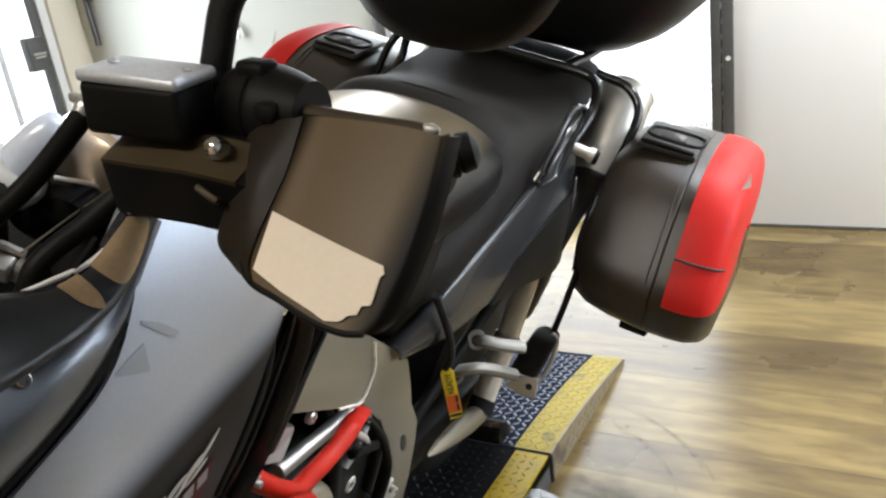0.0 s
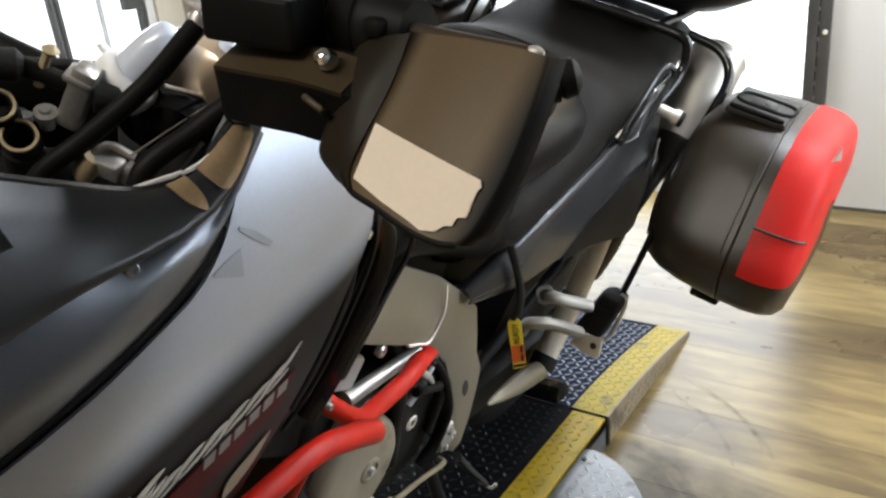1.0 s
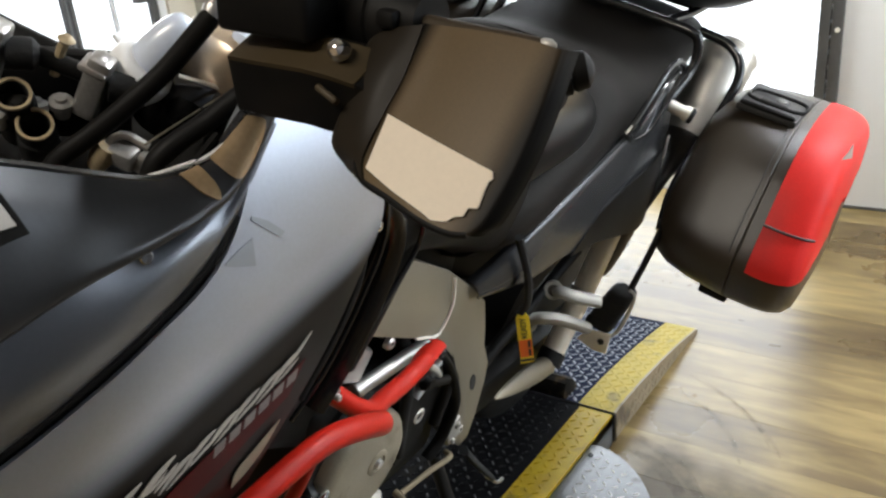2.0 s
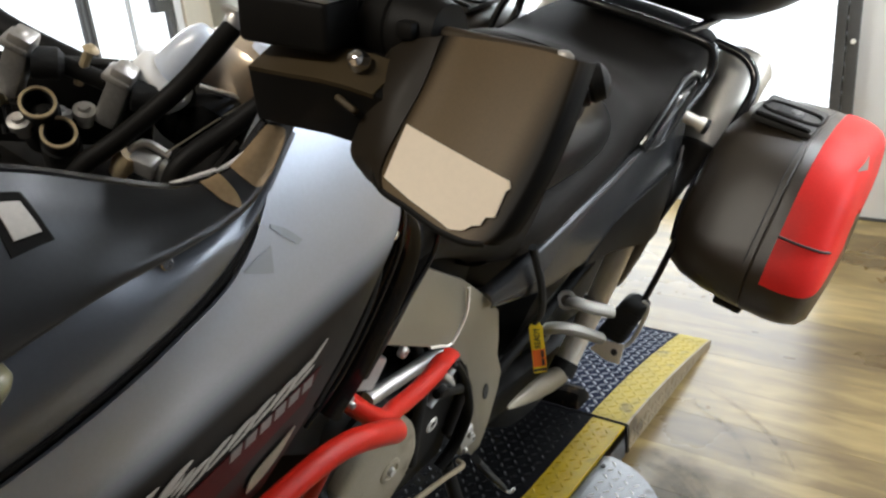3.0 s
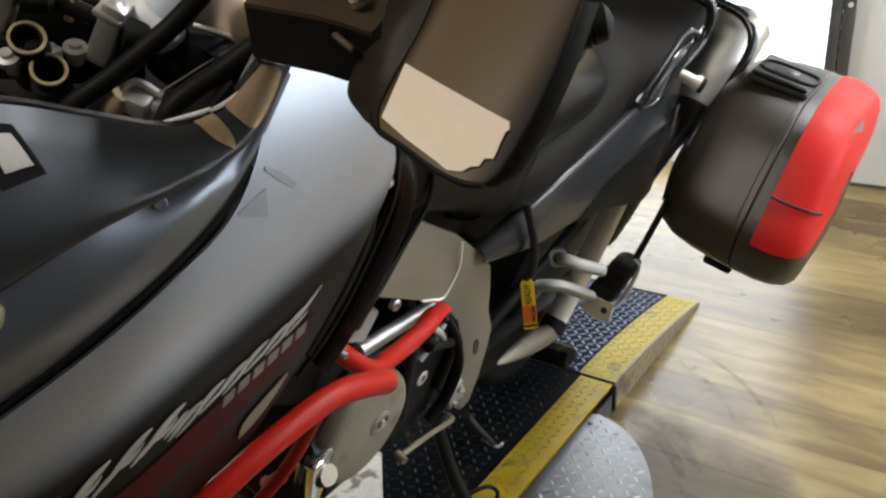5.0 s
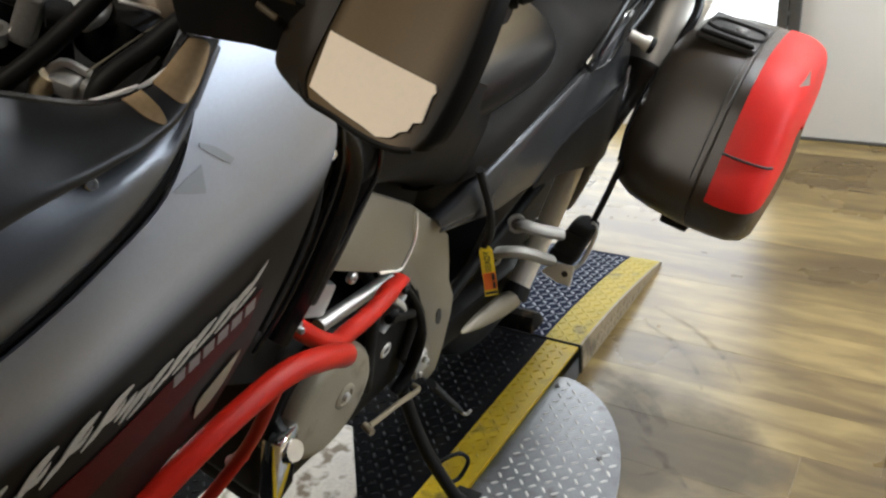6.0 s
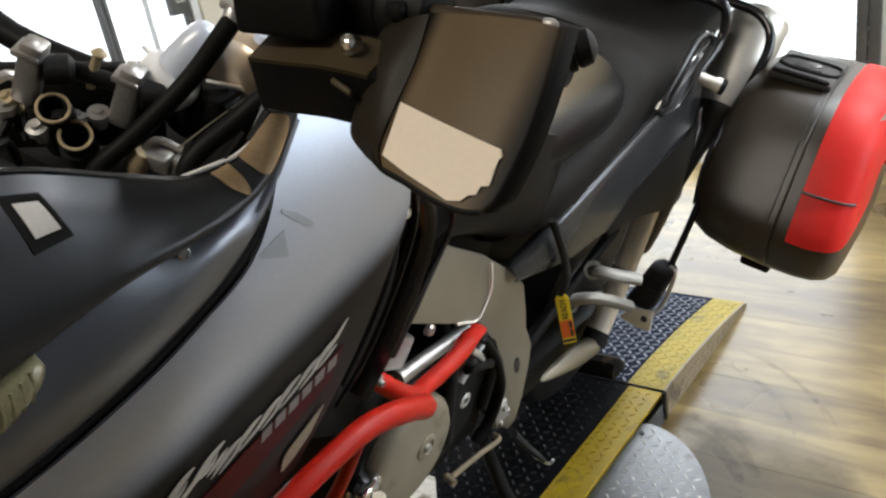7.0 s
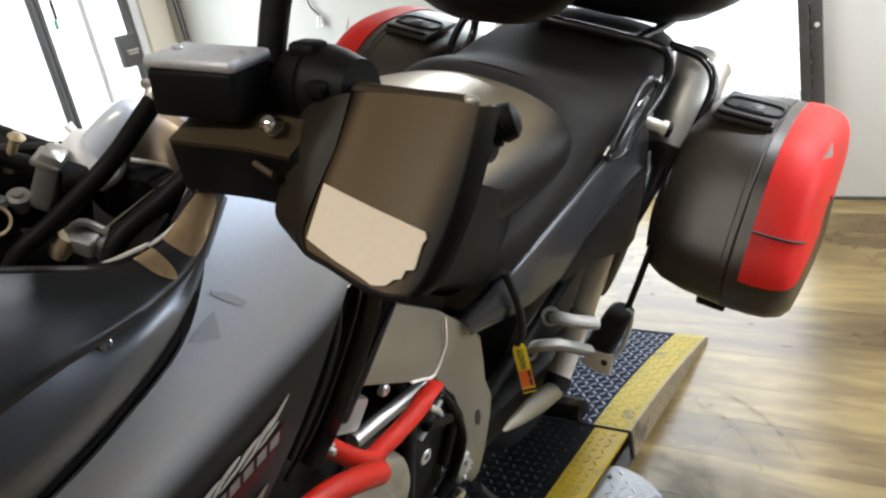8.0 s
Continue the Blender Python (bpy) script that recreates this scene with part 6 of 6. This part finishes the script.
for c in ((0.093, 0.325, 1.068), (0.081, 0.320, 1.085)):
    v, d = Vector(c), Vector((0.42, -0.30, 0.62)).normalized()
    part("sleeve", lathe(v - d * 0.050, v, [(0, 0.013), (0.75, 0.0125), (0.78, 0.0110), (1, 0.0110), (1, 0.0085), (0.2, 0.0075)], 24), RUBBER, cockpit, "hollow black sleeve")
    part("sleeve_ring", loft([ring_at(v + d * t, d, r) for t, r in ((0, 0.0112), (0.002, 0.0110), (0.002, 0.0092), (-0.004, 0.0088))], caps=False), BRONZE, cockpit, "bare bronze ring")
for c in ((0.104, 0.360, 1.090), (0.066, 0.318, 1.107)):
    part("bar_clamp", joined(box((0.015, 0.016, 0.046), c, 0.003, (8, 22, 35)), box((0.018, 0.019, 0.005), (c[0] + 0.004, c[1], c[2] + 0.014), 0.002, (8, 22, 35)), lathe((c[0] + 0.006, c[1], c[2] + 0.016), (c[0] + 0.0085, c[1], c[2] + 0.022), [(0, 0.005), (0.8, 0.005), (1, 0.003)], 12)), SPRING_STEEL, cockpit, "square alloy bar clamp")
    part("clamp_knob", lathe((c[0] + 0.008, c[1] + 0.004, c[2] + 0.002), (c[0] + 0.018, c[1] + 0.020, c[2] + 0.001), [(0, 0.010), (0.8, 0.010), (1, 0.006)], 16), RUBBER, cockpit, "black rubber knob")
part("clamp_rod", tube([(0.076, 0.332, 1.110), (0.104, 0.360, 1.096)], 0.006, 10), PLASTIC, cockpit)
part("toggle", joined(tube([(0.088, 0.344, 1.095), (0.091, 0.346, 1.107), (0.094, 0.349, 1.118)], 0.003, 8, 4), lathe((0.094, 0.349, 1.116), (0.096, 0.350, 1.122), [(0, 0.003), (0.5, 0.0055), (1, 0.002)], 12)), BRONZE, cockpit)
part("hose", tube([(0.1665, 0.400, 1.150), (0.1632, 0.3966, 1.1433), (0.1472, 0.3811, 1.1119), (0.1337, 0.3619, 1.0875), (0.1206, 0.3464, 1.0676), (0.1075, 0.3306, 1.0494), (0.10, 0.322, 1.03)], 0.0066, 12, 6), PLASTIC, cockpit, "thick black hose")
part("side_bar", tube([(0.186, 0.424, 1.108), (0.1778, 0.4089, 1.0965), (0.1706, 0.3917, 1.0825), (0.164, 0.3734, 1.0707), (0.160, 0.362, 1.0600), (0.158, 0.356, 1.045)], 0.0068, 12, 5), PLASTIC, cockpit, "black padded bar")
part("hose_end", joined(lathe((0.1665, 0.402, 1.158), (0.1650, 0.399, 1.146), [(0, 0.004), (0.4, 0.0065), (1, 0.0065)], 14), box((0.014, 0.006, 0.006), (0.163, 0.400, 1.157), 0.002)), SPRING_STEEL, cockpit)
part("connector_block", joined(box((0.018, 0.014, 0.014), (0.131, 0.360, 1.052), 0.003, (15, 10, 20)), box((0.012, 0.010, 0.014), (0.142, 0.368, 1.048), 0.002, (0, 25, 30)), tube([(0.118, 0.35, 1.05), (0.126, 0.362, 1.064), (0.140, 0.372, 1.058)], 0.003, 8, 4)), SPRING_STEEL, cockpit, "dirty alloy connector block")
part("connector_block", lathe((0.117, 0.349, 1.042), (0.125, 0.353, 1.058), [(0, 0.006), (0.5, 0.008), (1, 0.006)], 14), BRONZE, cockpit)
random.seed(11)
for k in range(14):
    a = Vector((0.02 + 0.004 * k, 0.31 + random.uniform(-0.02, 0.05), 1.045 + random.uniform(0, 0.03)))
    b = a + Vector((random.uniform(-0.035, 0.035), random.uniform(-0.03, 0.04), random.uniform(0.0, 0.03)))
    part("cable", tube([a, (a + b) / 2 + Vector((0, 0.006, 0.014)), b], random.uniform(0.002, 0.004), 8, 5), random.choice((RUBBER, PLASTIC, SPRING_STEEL, SPRING_STEEL)), cockpit)
part("collar_strut", tube([(0.098, 0.372, 1.108), (0.104, 0.380, 1.090), (0.112, 0.386, 1.072)], 0.004, 10, 4, flat=0.6), WHITE_METAL, cockpit, "white plastic strut")
part("collar_strut", tube([(0.084, 0.392, 1.112), (0.098, 0.398, 1.094), (0.108, 0.400, 1.075)], 0.004, 10, 4, flat=0.6), WHITE_METAL, cockpit)
part("hood_edge", tube([(0.1663, 0.4195, 1.0975), (0.1549, 0.3977, 1.0822), (0.1435, 0.366, 1.0627)], 0.0007, 6, 5), ALU, cockpit, "thin bright edge of the dash hood")
part("side_hood", sheet([[(0.135, 0.380, 1.036), (0.155, 0.398, 1.070), (0.172, 0.413, 1.096)], [(0.165, 0.380, 1.030), (0.180, 0.396, 1.060), (0.190, 0.410, 1.085)]], 5), PLASTIC, cockpit, "black dash side")
random.seed(23)
for k in range(9):
    c = Vector((0.030 + 0.008 * k + random.uniform(-0.004, 0.004), 0.300 + random.uniform(0, 0.05), 1.070 + random.uniform(0, 0.02)))
    d = Vector((random.uniform(-0.4, 0.4), random.uniform(-0.6, 0.2), 1)).normalized()
    part("fitting", lathe(c - d * 0.016, c, [(0, 0.005), (0.5, 0.005), (0.5, 0.0075), (0.8, 0.0075), (0.85, 0.004), (1, 0.0035)], 12), random.choice((SPRING_STEEL, CAST, PLASTIC, BRONZE)), cockpit)
part("top_yoke", slab([(-0.10, 0.38), (-0.07, 0.33), (0.07, 0.33), (0.11, 0.37), (0.08, 0.46), (-0.08, 0.46)], 0.02, "z", 1.005, 0.005), PLASTIC, cockpit, "black top yoke")

# wheels
for y, r, w in ((-0.04, 0.30, 0.055), (1.475, 0.30, 0.070)):
    wheel = part("wheel", lathe((-w, y, r + 0.012), (w, y, r + 0.012), [(0.0, r - 0.10), (0.04, r - 0.05), (0.12, r - 0.02), (0.3, r - 0.004), (0.5, r), (0.7, r - 0.004), (0.88, r - 0.02), (0.96, r - 0.05), (1.0, r - 0.10)], 48), RUBBER, bike, "black road tyre")
    part("rim", lathe((-w * 0.8, y, r + 0.012), (w * 0.8, y, r + 0.012), [(0, r - 0.085), (0.1, r - 0.095), (0.2, r - 0.11), (0.45, 0.05), (0.55, 0.05), (0.8, r - 0.11), (0.9, r - 0.095), (1, r - 0.085)], 36), CAST, wheel)
for s in (1, -1):
    part("fork_leg", tube([(s * 0.10, -0.02, 0.32), (s * 0.10, 0.18, 0.65), (s * 0.10, 0.37, 1.0)], 0.024, 14, 2), CAST, bike)
part("swing_arm", joined(box((0.04, 0.52, 0.07), (0.11, 1.22, 0.345), 0.01, (-6, 0, 0)), box((0.04, 0.52, 0.07), (-0.11, 1.22, 0.345), 0.01, (-6, 0, 0))), PLASTIC, bike, "black swing arm")

# ---- floor planks: the pieces near the walk singly, the rest in one ----
PW, PL, GAP = 0.152, 1.22, 0.0002
plank_mesh = None
def plank_bm():
    bm = bmesh.new()
    bmesh.ops.create_cube(bm, size=1)
    bmesh.ops.scale(bm, vec=(PL - GAP, PW - GAP, 0.004), verts=bm.verts)
    bmesh.ops.bevel(bm, geom=[e for e in bm.edges if min(v.co.z for v in e.verts) > 0], offset=0.0002, segments=1, affect="EDGES")
    return bm
plank_mesh = bpy.data.meshes.new("plank")
bm = plank_bm()
bm.to_mesh(plank_mesh)
bm.free()
plank_mesh.materials.append(PLANK)
random.seed(7)
rows = int((WALL_Y - FRONT_Y) / PW)
for j in range(rows + 1):
    y = WALL_Y - 0.004 - (j + 0.5) * PW
    x = LEFT_X + 0.02 - random.random() * PL
    while x < RIGHT_X:
        a, b = max(x, LEFT_X + 0.005), min(x + PL, RIGHT_X - 0.005)
        if b - a > 0.05 and y - PW / 2 > FRONT_Y:
            ob = new("plank", plank_mesh)
            ob.parent = FLOOR
            ob.matrix_basis = Matrix.Translation(((a + b) / 2, y, -0.002 + random.uniform(-0.0002, 0.0002))) @ Matrix.Diagonal(((b - a) / PL, 1, 1, 1))
        x += PL


# faint tyre scuffs on the floor
def scuff(pts, width, name="tyre_mark", mat=TYRE_MARK):
    path = curve_through([Vector((x, y, 0)) for x, y in pts], 8)
    verts, faces = [], []
    for i, p in enumerate(path):
        d = (path[min(i + 1, len(path) - 1)] - path[max(i - 1, 0)]).normalized()
        s = Vector((-d.y, d.x, 0)) * (width * (0.4 + 0.6 * math.sin(math.pi * (i + 0.5) / len(path))))
        verts += [p + s + Vector((0, 0, 0.0016)), p - s + Vector((0, 0, 0.0016)), p + s * 1.2 + Vector((0, 0, 0.0004)), p - s * 1.2 + Vector((0, 0, 0.0004))]
    for i in range(len(path) - 1):
        a, b = i * 4, i * 4 + 4
        faces += [(a, a + 1, b + 1, b), (a, b, b + 2, a + 2), (a + 1, a + 3, b + 3, b + 1)]
    part(name, mesh_of(name, verts, faces), mat, FLOOR)


scuff([(0.327, 1.887), (0.433, 1.828), (0.509, 1.768), (0.576, 1.697), (0.61, 1.64)], 0.0055)
scuff([(0.376, 1.871), (0.468, 1.811), (0.538, 1.737), (0.58, 1.67)], 0.0045)
scuff([(0.335, 1.800), (0.42, 1.750), (0.50, 1.66), (0.54, 1.58)], 0.005)
scuff([(0.285, 1.583), (0.372, 1.552), (0.448, 1.496), (0.512, 1.42)], 0.014)
scuff([(0.30, 1.53), (0.38, 1.50), (0.45, 1.44), (0.49, 1.38)], 0.013)
scuff([(0.449, 1.393), (0.51, 1.346), (0.567, 1.302), (0.60, 1.27)], 0.006)
scuff([(0.48, 1.345), (0.53, 1.345), (0.545, 1.30), (0.51, 1.265)], 0.0045)
